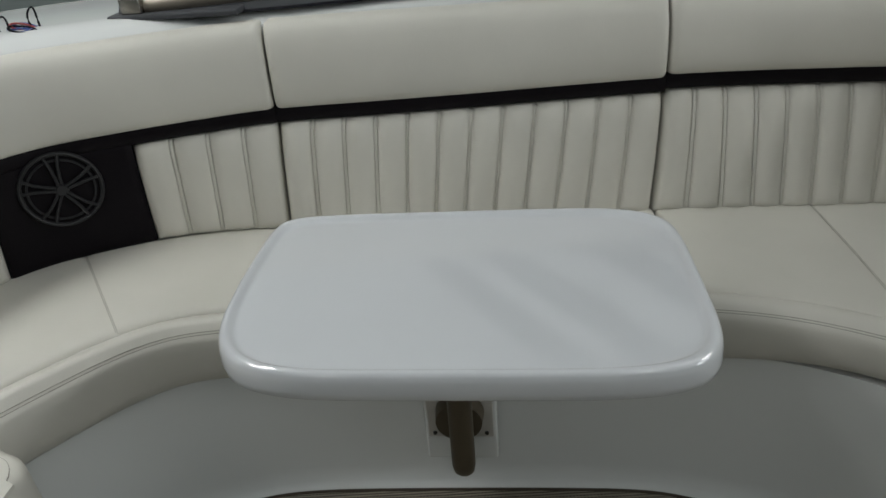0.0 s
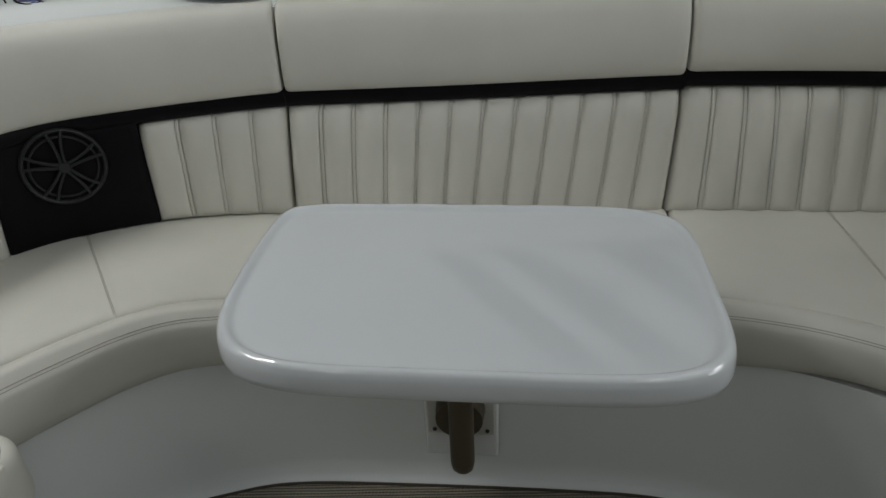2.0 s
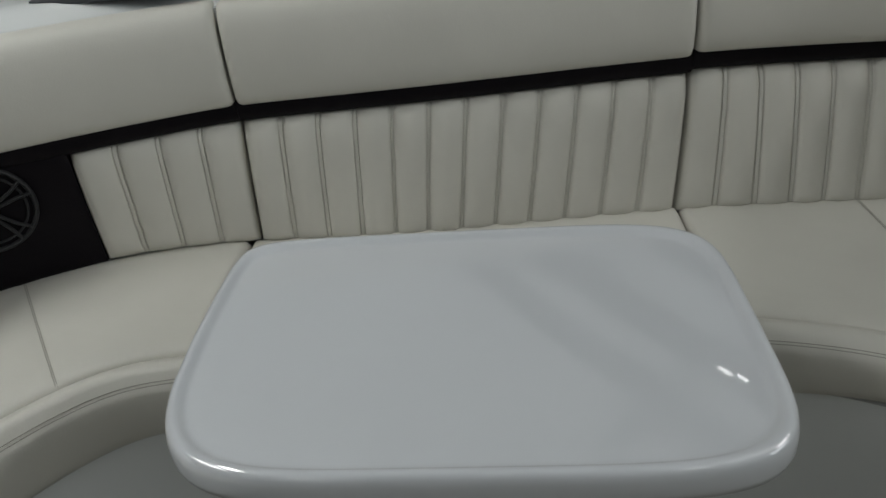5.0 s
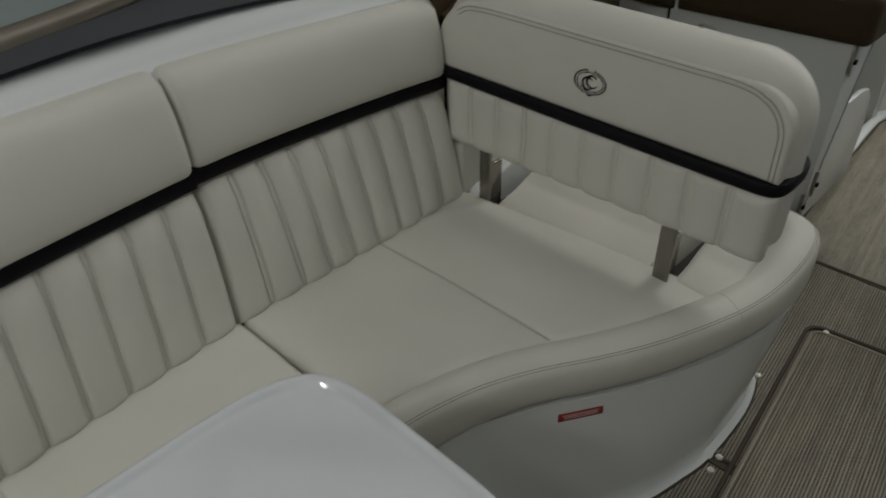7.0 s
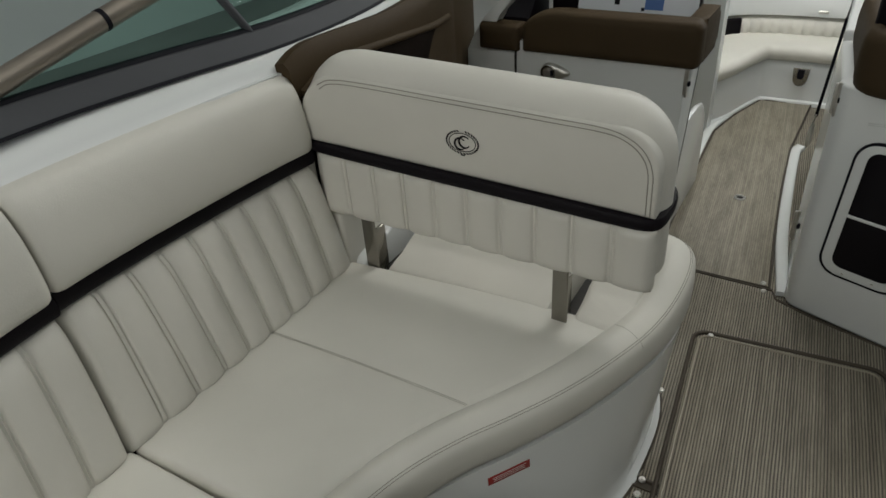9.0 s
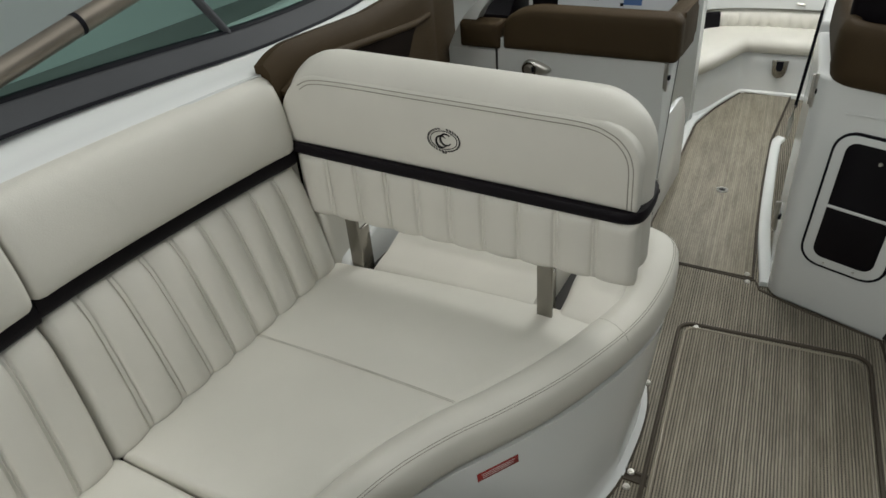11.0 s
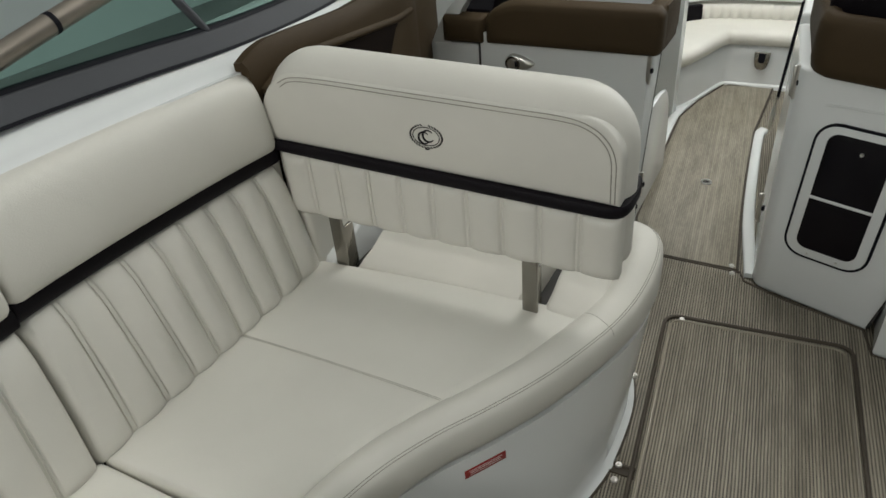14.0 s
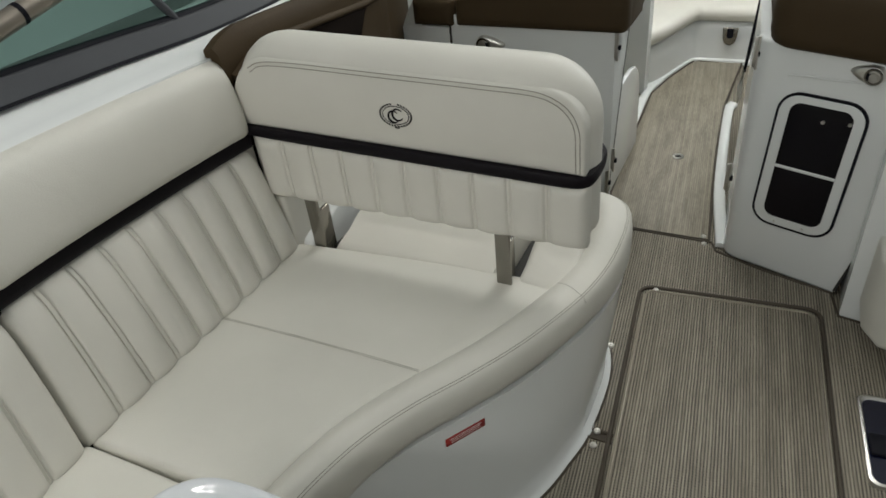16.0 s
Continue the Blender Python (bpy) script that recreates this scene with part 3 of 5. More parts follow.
def back_surface(s0, s1, z_low, z_high, lean=True):
    """surface(u, v) between two nodes of the bench back; v runs up."""
    ss, run = back_line(s0, s1)

    def surface(u, v):
        s = float(np.interp(u * run[-1], run, ss))
        z = (z_low(s) if callable(z_low) else z_low) * (1 - v) + z_high * v
        f = (z - 0.42) / 0.235 if lean else 1.0
        f = min(f, 1.0)
        lo, hi = smooth_at(BACK_LOW, s), smooth_at(BACK_TOP, s)
        p = lo.lerp(hi, f)
        d = smooth_at(BACK_TOP, min(s + 0.05, NODES)) - smooth_at(BACK_TOP, max(s - 0.05, 0))
        n2 = Vector((d.y, -d.x)).normalized()
        n = Vector((n2.x, n2.y, 0.22 if lean else 0.0)).normalized()
        return Vector((p.x, p.y, z)), n
    return surface, run[-1]


def seat_level(s):
    """Height of the seat where it meets the back."""
    return float(np.interp(s, (0, 3, 5, 7, 8, 15), (0.438, 0.438, 0.436, 0.422, 0.412, 0.412)))


def upper_cushion(parent, s0, s1, dz=0.0):
    """The smooth upper roll of the back, from the black band up and over to the gunwale."""
    ss, run = back_line(s0, s1)
    n, length = max(24, int(run[-1] / 0.02)), run[-1]
    us = edge_steps(n)
    rows = []
    for u in us:
        s = float(np.interp(u * length, run, ss))
        q = smooth_at(BACK_TOP, s)
        d = smooth_at(BACK_TOP, min(s + 0.05, NODES)) - smooth_at(BACK_TOP, max(s - 0.05, 0))
        nn = Vector((d.y, -d.x)).normalized()
        end = pillow(min(u, 1 - u) * length, 0.016)
        top = float(np.interp(s, (0, 7, 11, 13, 15), (0.846, 0.850, 0.846, 0.842, 0.838)))
        row = []
        for off, z in ((-0.045, 0.684), (-0.004, 0.681), (0.007, 0.6835), (0.0125, 0.690), (0.0155, 0.702), (0.0150, 0.730), (0.0115, 0.760), (0.006, 0.790), (-0.001, 0.816), (-0.009, 0.834), (-0.020, 0.846), (-0.036, 0.852), (-0.075, 0.850)):
            zz = (dz if z < 0.72 else 0) + 0.686 + (z - 0.686) * (top - 0.686) / (0.853 - 0.686)
            row.append((q.x + nn.x * (off + end), q.y + nn.y * (off + end), zz + (end * 0.6 if z > 0.8 else -end * 0.25 if z < 0.70 else 0)))
        rows.append(row)
    bm = grid(rows)
    bm.verts.ensure_lookup_table()
    m = len(rows[0])
    for k in (0, len(rows) - 1):
        bm.faces.new([bm.verts[k * m + j] for j in range(m)])
    return part("upper_roll", bm, VINYL, parent)


def black_band(parent, s0, s1, dz=0.0):
    ss, run = back_line(s0, s1)
    n = max(16, int(run[-1] / 0.03))
    path = [smooth_at(BACK_TOP, float(np.interp(k / n * run[-1], run, ss))) for k in range(n + 1)]
    return part("band", sweep(path, lambda f: [(a, z + dz) for a, z in ((-0.03, 0.650), (-0.002, 0.652), (0.003, 0.658), (0.0045, 0.668), (0.004, 0.680), (0.0, 0.686), (-0.03, 0.688))]), BAND, parent, "dark band between the two cushions")


def pleated(parent, s0, s1, count, dz=0.0):
    surf, length = back_surface(s0, s1, seat_level, 0.6595 + dz)
    us, vs = pleat_steps(count, length), [0, 0.015, 0.04, 0.08, 0.16, 0.3, 0.45, 0.6, 0.72, 0.8, 0.86, 0.91, 0.95, 0.98, 1.0]
    return part("pleated_panel", padded(surf, length, 0.235, us, vs, pleat_relief(count, length, 0.012, 0.012), 0.014, 0.03), VINYL, parent, "vertically pleated lower panel")


def back_section(label, s0, s1, count, dz=0.0):
    a = smooth_at(BACK_LOW, (s0 + s1) / 2)
    th = thing("backrest_cushion", label, "cushion", "bench back cushions", at=(a.x, a.y, SEAT))
    g = 0.008
    pleated(th, s0 + g, s1 - g, count, dz)
    black_band(th, s0 + 0.003, s1 - 0.003, dz)
    upper_cushion(th, s0 + g, s1 - g, dz)
    return th


# node 7 is the aft joint, 11 the forward joint
back_section("cream vinyl bench backrest, pleated below a black band", 7, 11, 12)
corner = back_section("cream vinyl bench backrest with black band beside the folding backrest", 11, 15, 9, 0.006)
part("corner_pad", block(1.104, 1.28, 1.533, 1.60, 0.40, 0.547, 0.012), VINYL, corner)
part("corner_filler", block(1.098, 1.30, 1.5895, 1.612, 0.545, 0.665, 0.004), VINYL, corner)

aft = thing("backrest_cushion", "curved cream vinyl bench backrest with a black speaker panel", "cushion", "bench back cushions", at=(-0.6, 1.35, 0.44))
pleated(aft, 4.895, 6.988, 4)
surf, length = back_surface(2.35, 4.885, seat_level, 0.6595)
steps = [k / 30 for k in range(31)]
part("speaker_panel", padded(surf, length, 0.21, steps, [0, 0.03, 0.08, 0.3, 0.5, 0.7, 0.92, 0.97, 1], lambda u, v: 0.002, 0.006, 0.03), BAND, aft, "smooth black vinyl panel")
pleated(aft, 0.4, 2.34, 5)
black_band(aft, 0.2, 6.997)
upper_cushion(aft, 0.2, 6.988)


def place_on_back(s, z, out=0.004):
    """A frame on the bench back: x along it, y up, z out of it."""
    lo, hi = smooth_at(BACK_LOW, s), smooth_at(BACK_TOP, s)
    p = lo.lerp(hi, (z - 0.42) / 0.235)
    d = (smooth_at(BACK_TOP, s + 0.05) - smooth_at(BACK_TOP, s - 0.05)).normalized()
    ax, az = Vector((d.x, d.y, 0)), Vector((d.y, -d.x, 0.05)).normalized()
    ay = az.cross(ax).normalized()
    m = Matrix((ax, ay, az)).transposed().to_4x4()
    m.translation = Vector((p.x, p.y, z)) + az * out
    return m


m = place_on_back(3.76, 0.596, 0.010) @ Matrix.Diagonal((0.78, 0.78, 1.0, 1.0))
speaker = thing("loudspeaker", "round grey marine loudspeaker with a spoked grille in the black panel", "loudspeaker", at=m.translation)


def ring_points(r, n=40):
    return [(r * math.cos(k * math.tau / n), r * math.sin(k * math.tau / n), 0) for k in range(n)]


part("rim", moved(tube(ring_points(0.092), 0.0055, 8, True), m @ pose(0, 0, 0.003)), SPEAKER, speaker)
part("inner_ring", moved(tube(ring_points(0.076), 0.003, 6, True), m @ pose(0, 0, 0.003)), SPEAKER, speaker)
bm = bmesh.new()
bmesh.ops.create_cone(bm, cap_ends=True, segments=40, radius1=0.088, radius2=0.088, depth=0.002, matrix=m @ pose(0, 0, 0.0))
part("cone", bm, BAND, speaker)
bm = bmesh.new()
bmesh.ops.create_cone(bm, cap_ends=True, segments=24, radius1=0.017, radius2=0.012, depth=0.008, matrix=m @ pose(0, 0, 0.008))
part("hub", bm, SPEAKER, speaker)
for k in range(5):
    for side in (-1, 1):
        turn = pose(0, 0, 0, 0, 0, 72 * k + 18)
        part("spoke", moved(tube([(0.010, side * 0.004, 0.006), (0.035, side * 0.0055, 0.0075), (0.062, side * 0.009, 0.007), (0.090, side * 0.017, 0.004)], 0.0042, 6), m @ turn), SPEAKER, speaker)


# ---- seat cushions ----
def seam_on(tree, points):
    """Points of a plan laid down on a cushion."""
    out = []
    for x, y in points:
        hit = tree.ray_cast(Vector((x, y, 1)), Vector((0, 0, -1)))[0]
        if hit:
            out.append((x, y, hit.z + 0.0004))
    return out


def seat_pad(parent, s0, s1, f0, f1, level, n=150, depth=0.09, inner=0.052, rise=lambda u: 0.0, seam=None):
    """A seat's flat top between the back (nodes s0 to s1) and the crease behind its front roll (fractions f0 to f1 of FRONT)."""
    nf = normals2d(front)
    (sx, sy), (tx, ty) = seam
    run = math.hypot(tx - sx, ty - sy)
    rows = []
    for i in range(n + 1):
        u = i / n
        a = smooth_at(BACK_LOW, s0 + (s1 - s0) * u)
        d = smooth_at(BACK_LOW, s0 + (s1 - s0) * u + 0.05) - smooth_at(BACK_LOW, s0 + (s1 - s0) * u - 0.05)
        a = a + Vector((-d.y, d.x)).normalized() * 0.006
        k = (f0 + (f1 - f0) * u) * (len(front) - 1)
        j = min(int(k), len(front) - 2)
        b = front[j].lerp(front[j + 1], k - j) - nf[j] * inner
        z0 = level(u)
        row = [(a.x, a.y, z0 - depth)]
        for v in (0.0, 0.02, 0.06, 0.12, 0.2, 0.3, 0.4, 0.5, 0.6, 0.7, 0.8, 0.88, 0.94, 0.98, 1.0):
            p = a.lerp(b, v)
            length = (b - a).length
            e = min(v * length + 0.006, (1 - v) * length * 1.2)
            eu = min(u, 1 - u) * 0.6
            z = z0 + rise(u) * (1 - v) + pillow(e, 0.014) * 0.5 + pillow(eu, 0.010) + 0.004 * math.sin(math.pi * v)
            off = ((p.x - sx) * (ty - sy) - (p.y - sy) * (tx - sx)) / run
            z -= 0.0035 * math.exp(-abs(off) / 0.007)
            row.append((p.x, p.y, z))
        row.append((b.x, b.y, z0 - depth))
        rows.append(row)
    bm = grid(rows)
    bm.verts.ensure_lookup_table()
    m = len(rows[0])
    for k in (0, len(rows) - 1):
        bm.faces.new([bm.verts[k * m + j] for j in range(m)])
    tree = BVHTree.FromBMesh(bm)
    ob = part("seat_pad", bm, VINYL, parent)
    for d in (-0.0016, 0.0016):
        pts = [(sx + d + (tx - sx) * k / 40, sy + (ty - sy) * k / 40) for k in range(-2, 50)]
        part("cross_seam", tube(seam_on(tree, pts), 0.0007, 5), SEAM, parent, "sewn cross seam")
    return ob


def roll_profile(width, top, rim, drop=1.0):
    """Front roll: from the crease, over the swell, to the stitched edge, down the apron and under."""
    return [(-width, 0.33), (-width + 0.001, top - 0.022), (-width + 0.004, top - 0.010), (-width + 0.012, top - 0.0025), (-width + 0.024, top + 0.002), (-width * 0.55, top + 0.003), (-width * 0.35, top + 0.0015),
            (-0.014, top - 0.003), (-0.006, rim + 0.004), (0.0, rim - 0.001), (0.0035, rim - 0.009), (0.0055, rim - 0.026 * drop), (0.0055, rim - 0.050 * drop), (0.004, rim - 0.076 * drop), (-0.001, rim - 0.094 * drop), (-0.010, rim - 0.104 * drop), (-0.028, rim - 0.106 * drop)]


def front_roll(parent, f0, f1, shape, n, name="front_roll"):
    """Roll and apron along FRONT; shape(f) gives width, top and rim heights at the fraction f of FRONT."""
    path, fs = [], []
    for i in range(n + 1):
        k = (f0 + (f1 - f0) * i / n) * (len(front) - 1)
        j = min(int(k), len(front) - 2)
        path.append(front[j].lerp(front[j + 1], k - j))
        fs.append(f0 + (f1 - f0) * i / n)
    ob = part(name, sweep(path, lambda f: roll_profile(*shape(f0 + (f1 - f0) * f))), VINYL, parent)
    norm = normals2d(path)
    for off, dz in ((-0.0072, 0.0), (-0.0038, 0.0)):
        pts = []
        for p, nn, f in zip(path, norm, fs):
            w, top, rim = shape(f)[:3]
            t0 = (off + 0.014) / 0.008
            z = (top - 0.003) * (1 - t0) + (rim + 0.004) * t0 if t0 < 1 else rim + 0.004 - (off + 0.006) / 0.006 * 0.005
            pts.append((p.x + nn.x * off, p.y + nn.y * off, z + dz))
        part("stitching", tube(pts, 0.0007, 5), STITCH, parent, "double row of beige stitching")
    return ob


def front_fraction(x, lo, hi):
    """Fraction of FRONT at which it passes x, within a bracket of fractions."""
    for _ in range(40):
        mid = (lo + hi) / 2
        k = mid * (len(front) - 1)
        j = min(int(k), len(front) - 2)
        if front[j].lerp(front[j + 1], k - j).x < x:
            lo = mid
        else:
            hi = mid
    return lo


F_AFT = front_fraction(-0.262, 0.0, 0.6)
F_FWD = front_fraction(0.538, 0.2, 0.8)
F_ARM = front_fraction(1.12, 0.5, 0.92)


def aft_shape(f):
    t = min(max(f / F_AFT, 0), 1)
    return 0.058, 0.434 - 0.010 * t, 0.408 - 0.002 * t


def mid_shape(f):
    return 0.058, 0.424, 0.408


def fwd_shape(f):
    t = min(max((f - F_FWD) / (F_ARM - F_FWD), 0), 1)
    e = min(max((f - F_ARM) / (1 - F_ARM), 0), 1)
    rise = 0.040 * (1 - math.cos(math.pi * min(1, e * 1.6))) / 2
    return 0.060 + 0.012 * t + 0.006 * e, 0.424 + 0.007 * t + rise, 0.410 + 0.011 * t + rise, 1.0 - 0.25 * flush(f) + rise / 0.106


seat = thing("seat_cushion", "curved cream vinyl bench seat cushion below the speaker panel", "cushion", "bench seat cushions", at=(-0.5, 1.2, 0.31))
seat_pad(seat, 1.2, 6.86, 0.03, F_AFT - 0.004, lambda u: 0.434 - 0.010 * u, rise=lambda u: 0.012 * (1 - u) ** 0.5, seam=((-0.652, 1.350), (-0.470, 1.114)))
front_roll(seat, 0.02, F_AFT - 0.004, aft_shape, 40)

seat = thing("seat_cushion", "cream vinyl bench seat cushion mostly under the table", "cushion", "bench seat cushions", at=(0.13, 1.3, 0.31))
seat_pad(seat, 6.90, 11.03, F_AFT + 0.004, F_FWD - 0.003, lambda u: 0.424 - 0.004 * u, seam=((0.117, 1.488), (0.146, 1.205)))
front_roll(seat, F_AFT + 0.004, F_FWD - 0.003, mid_shape, 40)

seat = thing("seat_cushion", "cream vinyl bench seat cushion ending in a rounded armrest roll", "cushion", "bench seat cushions", at=(0.85, 1.3, 0.31))
seat_pad(seat, 11.05, 15.10, F_FWD + 0.003, F_ARM + 0.012, lambda u: 0.420, inner=0.056, seam=((0.857, 1.522), (0.861, 1.100)))
front_roll(seat, F_FWD + 0.003, 1.0, fwd_shape, 80)
k = (F_ARM + 0.004) * (len(front) - 1)
p, n = front[int(k)].lerp(front[int(k) + 1], k - int(k)), normals2d(front)[int(k)]
part("end_seam", tube([(p.x + n.x * a, p.y + n.y * a, z) for a, z in roll_profile(*fwd_shape(F_ARM + 0.004))[3:11]], 0.0006, 5), SEAM, seat, "sewn seam across the armrest roll")


# rear ledge with two slots for the folding backrest's legs
def ledge(y0, y1):
    ys = edge_steps(12)
    rows = []
    for f in ys:
        y = y0 + (y1 - y0) * f
        e = pillow(min(f, 1 - f) * (y1 - y0), 0.010)
        rows.append([(x, y, z + e) for x, z in ((1.128, 0.34), (1.129, 0.412), (1.135, 0.4205), (1.15, 0.425), (1.19, 0.432), (1.225, 0.446), (1.26, 0.455), (1.34, 0.458), (1.40, 0.455), (1.40, 0.34))])
    return grid(rows, True, True)


ob = thing("seat_ledge", "cream vinyl padded ledge behind the seat, slotted for the folding backrest", "cushion", at=(1.25, 1.25, 0.34))
part("centre_pad", ledge(1.082, 1.452), VINYL, ob)
part("end_pad", ledge(0.935, 1.036), VINYL, ob)
part("end_pad", ledge(1.508, 1.55), GELCOAT, ob, "white moulded end")
# shade in the leg slots is put into this tray's colour
part("slot_tray", block(1.12, 1.42, 0.93, 1.545, 0.33, 0.365, 0.003), GROOVE, ob, "slot bottom painted near-black as shade")

# ---- folding backrest across the forward end ----
bol = thing("folding_backrest", "cream vinyl folding backrest with black band on two steel legs", "backrest", at=(1.15, 1.22, 0.40))
Y0, Y1, ZB, ZT = 0.888, 1.602, 0.552, 0.865


def rise(y, z):
    """The backrest climbs slightly towards the hull side."""
    return z + 0.024 * (y - 1.0) * min(1.0, max(0.0, (z - ZB) / 0.12))


def bolster_outline(inset, n=12):
    """Outline across the boat: square below, large round corners above."""
    y0, y1, z0, z1 = Y0 + inset, Y1 - inset, ZB + inset * 0.6, ZT - inset
    out = []
    for cy, cz, r, a0 in ((y1, z1, max(0.125 - inset, 0.02), 0), (y0, z1, max(0.102 - inset, 0.02), 90), (y0, z0, max(0.024 - inset * 0.3, 0.008), 180), (y1, z0, max(0.024 - inset * 0.3, 0.008), 270)):
        cy += -r if a0 in (0, 270) else r
        cz += -r if a0 in (0, 90) else r
        for k in range(n + 1):
            a = radians(a0 + 90 * k / n)
            out.append((cy + r * math.cos(a), rise(cy + r * math.cos(a), cz + r * math.sin(a))))
    return out


SHELL = ((0.10, 1.112), (0.040, 1.1105), (0.034, 1.1065), (0.028, 1.1085), (0.020, 1.115), (0.011, 1.127), (0.004, 1.142), (0.0008, 1.156), (0.001, 1.168), (0.006, 1.187), (0.015, 1.206), (0.027, 1.220), (0.042, 1.227), (0.10, 1.229))


def bolster_core():
    return grid([[(x, y, z) for y, z in bolster_outline(inset)] for inset, x in SHELL], True, True)


part("shell", bolster_core(), VINYL, bol)


def flat_face(x0, lean=0.0):
    def surface(u, v, y0, y1, z0, z1):
        y = y1 + (y0 - y1) * u
        return Vector((x0 + lean * v, y, rise(y, z0 + (z1 - z0) * v))), Vector((-1, 0, 0))
    return surface


def bolster_front():
    """Upper front pad: flat below, its top corners rounded, swelling towards the seat."""
    rows = []
    y0, y1, z0, z1 = 0.8985, 1.588, 0.6935, 0.8335
    vs = edge_steps(18)
    us = edge_steps(60)
    for u in us:
        y = y1 + (y0 - y1) * u
        row = []
        for v in vs:
            zt = z1
            for edge, r in ((y1, 0.100), (y0, 0.068)):
                d = r - abs(y - edge)
                if d > 0:
                    zt = min(zt, z1 - r + math.sqrt(max(r * r - d * d, 0)))
            zt = max(zt, z0 + 0.02)
            z = z0 + (zt - z0) * v
            e = min(u * 0.68, (1 - u) * 0.68, v * 0.14, (1 - v) * 0.14)
            swell = 0.007 * math.sin(math.pi * min(1.0, 0.12 + v * 0.80))
            row.append(Vector((1.1035 - swell - pillow(e, 0.006), y, rise(y, z))))
        rows.append(row)
    bm = grid(rows)
    bm.verts.ensure_lookup_table()
    m = len(vs)
    ring = [(0, j) for j in range(m)] + [(i, m - 1) for i in range(1, len(us))] + [(len(us) - 1, j) for j in range(m - 2, -1, -1)] + [(i, 0) for i in range(len(us) - 2, 0, -1)]
    fr = [bm.verts[i * m + j] for i, j in ring]
    bk = [bm.verts.new((1.13, v.co.y, v.co.z)) for v in fr]
    for k in range(len(ring)):
        q = (k + 1) % len(ring)
        bm.faces.new((fr[q], fr[k], bk[k], bk[q]))
    return bm


pad_mesh = bolster_front()
pad_tree = BVHTree.FromBMesh(pad_mesh)
part("front_pad", pad_mesh, VINYL, bol)
face = flat_face(1.096)
pl = 0.672
part("pleated_panel", padded(lambda u, v: face(u, v, 0.893, 1.565, 0.551, 0.6745), pl, 0.118, pleat_steps(10, pl), [0, 0.03, 0.08, 0.16, 0.3, 0.5, 0.7, 0.84, 0.92, 0.97, 1], pleat_relief(10, pl, 0.0075), 0.012, 0.03), VINYL, bol, "vertically pleated lower panel")
band_path = [(1.098, 1.590), (1.0945, 1.55), (1.093, 1.45), (1.0925, 1.25), (1.093, 1.05), (1.0935, 0.945), (1.096, 0.913), (1.104, 0.897), (1.120, 0.8895), (1.150, 0.8880), (1.180, 0.889), (1.208, 0.8940), (1.226, 0.904)]
bp = spline(band_path, 80)


def band_rows():
    rows = []
    for p, n in zip(bp, normals2d(bp)):
        rows.append([(p.x + n.x * a, p.y + n.y * a, rise(p.y, z)) for a, z in ((-0.02, 0.673), (0.001, 0.674), (0.0035, 0.678), (0.004, 0.684), (0.0035, 0.690), (0.001, 0.694), (-0.02, 0.695))])
    return rows


part("band", grid(band_rows(), True, True), BAND, bol, "dark band between pad and pleats")
for d in (0.0, 0.007):
    pts = [(1.535 - d * 0.6, 0.812 - d), (1.505, 0.825 - d), (1.44, 0.8295 - d), (1.27, 0.8295 - d), (1.08, 0.8295 - d), (0.985, 0.8285 - d), (0.945 + d * 0.3, 0.818 - d * 0.9), (0.921 + d * 0.7, 0.799 - d * 0.7), (0.9085 + d, 0.771), (0.9065 + d, 0.735), (0.9065 + d, 0.698)]
    line = []
    for q in spline([(y, z, 0) for y, z in pts], 110):
        hit = pad_tree.ray_cast(Vector((1.0, q.x, rise(q.x, q.y))), Vector((1, 0, 0)))[0]
        if hit:
            line.append((hit.x - 0.0001, hit.y, hit.z))
    part("stitching", tube(line, 0.0010, 5), STITCH, bol, "double row of beige stitching")
for y in (1.482, 1.056):
    leg = part("leg", block(1.122, 1.130, y - 0.0150, y + 0.0150, 0.366, 0.575, 0.002), RAILSTEEL, bol, "flat stainless leg")
    part("foot_web", block(1.130, 1.175, y - 0.004, y + 0.004, 0.366, 0.50, 0.002), RAILSTEEL, leg)

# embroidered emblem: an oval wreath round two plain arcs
EM = Matrix(((0, 0, -1), (-1, 0, 0), (0, 1, 0))).to_4x4()
EM.translation = Vector((1.0958, 1.229, 0.765))


def emblem_oval(a, b, n, r):
    return tube([(a * math.cos(k * math.tau / n), b * math.sin(k * math.tau / n), 0) for k in range(n)], r, 5, True)


part("emblem_ring", moved(emblem_oval(0.0255, 0.0165, 36, 0.0007), EM), BAND, bol, "thin black embroidered oval")
for k in range(30):
    a = radians(105 + k * 330 / 29)
    leaf = bmesh.new()
    bmesh.ops.create_uvsphere(leaf, u_segments=6, v_segments=4, radius=1, matrix=EM @ pose(0.0305 * math.cos(a), 0.0205 * math.sin(a), 0, 0, 0, math.degrees(a) + 55) @ Matrix.Diagonal((0.0030, 0.0015, 0.0006, 1)))
    part("emblem_leaf", leaf, BAND, bol)
part("emblem_knot", moved(block(-0.0042, 0.0042, -0.0243, -0.0222, -0.0004, 0.0006, 0.0003, 1), EM), BAND, bol)
for dx in (-0.0042, 0.0042):
    pts = [(dx + 0.0105 * math.cos(radians(t)), -0.001 + 0.0105 * math.sin(radians(t)) + dx * 0.5, 0) for t in range(40, 330, 16)]
    part("emblem_arc", moved(tube(pts, lambda f: 0.0007 + 0.0013 * math.sin(math.pi * f), 5), EM), BAND, bol)

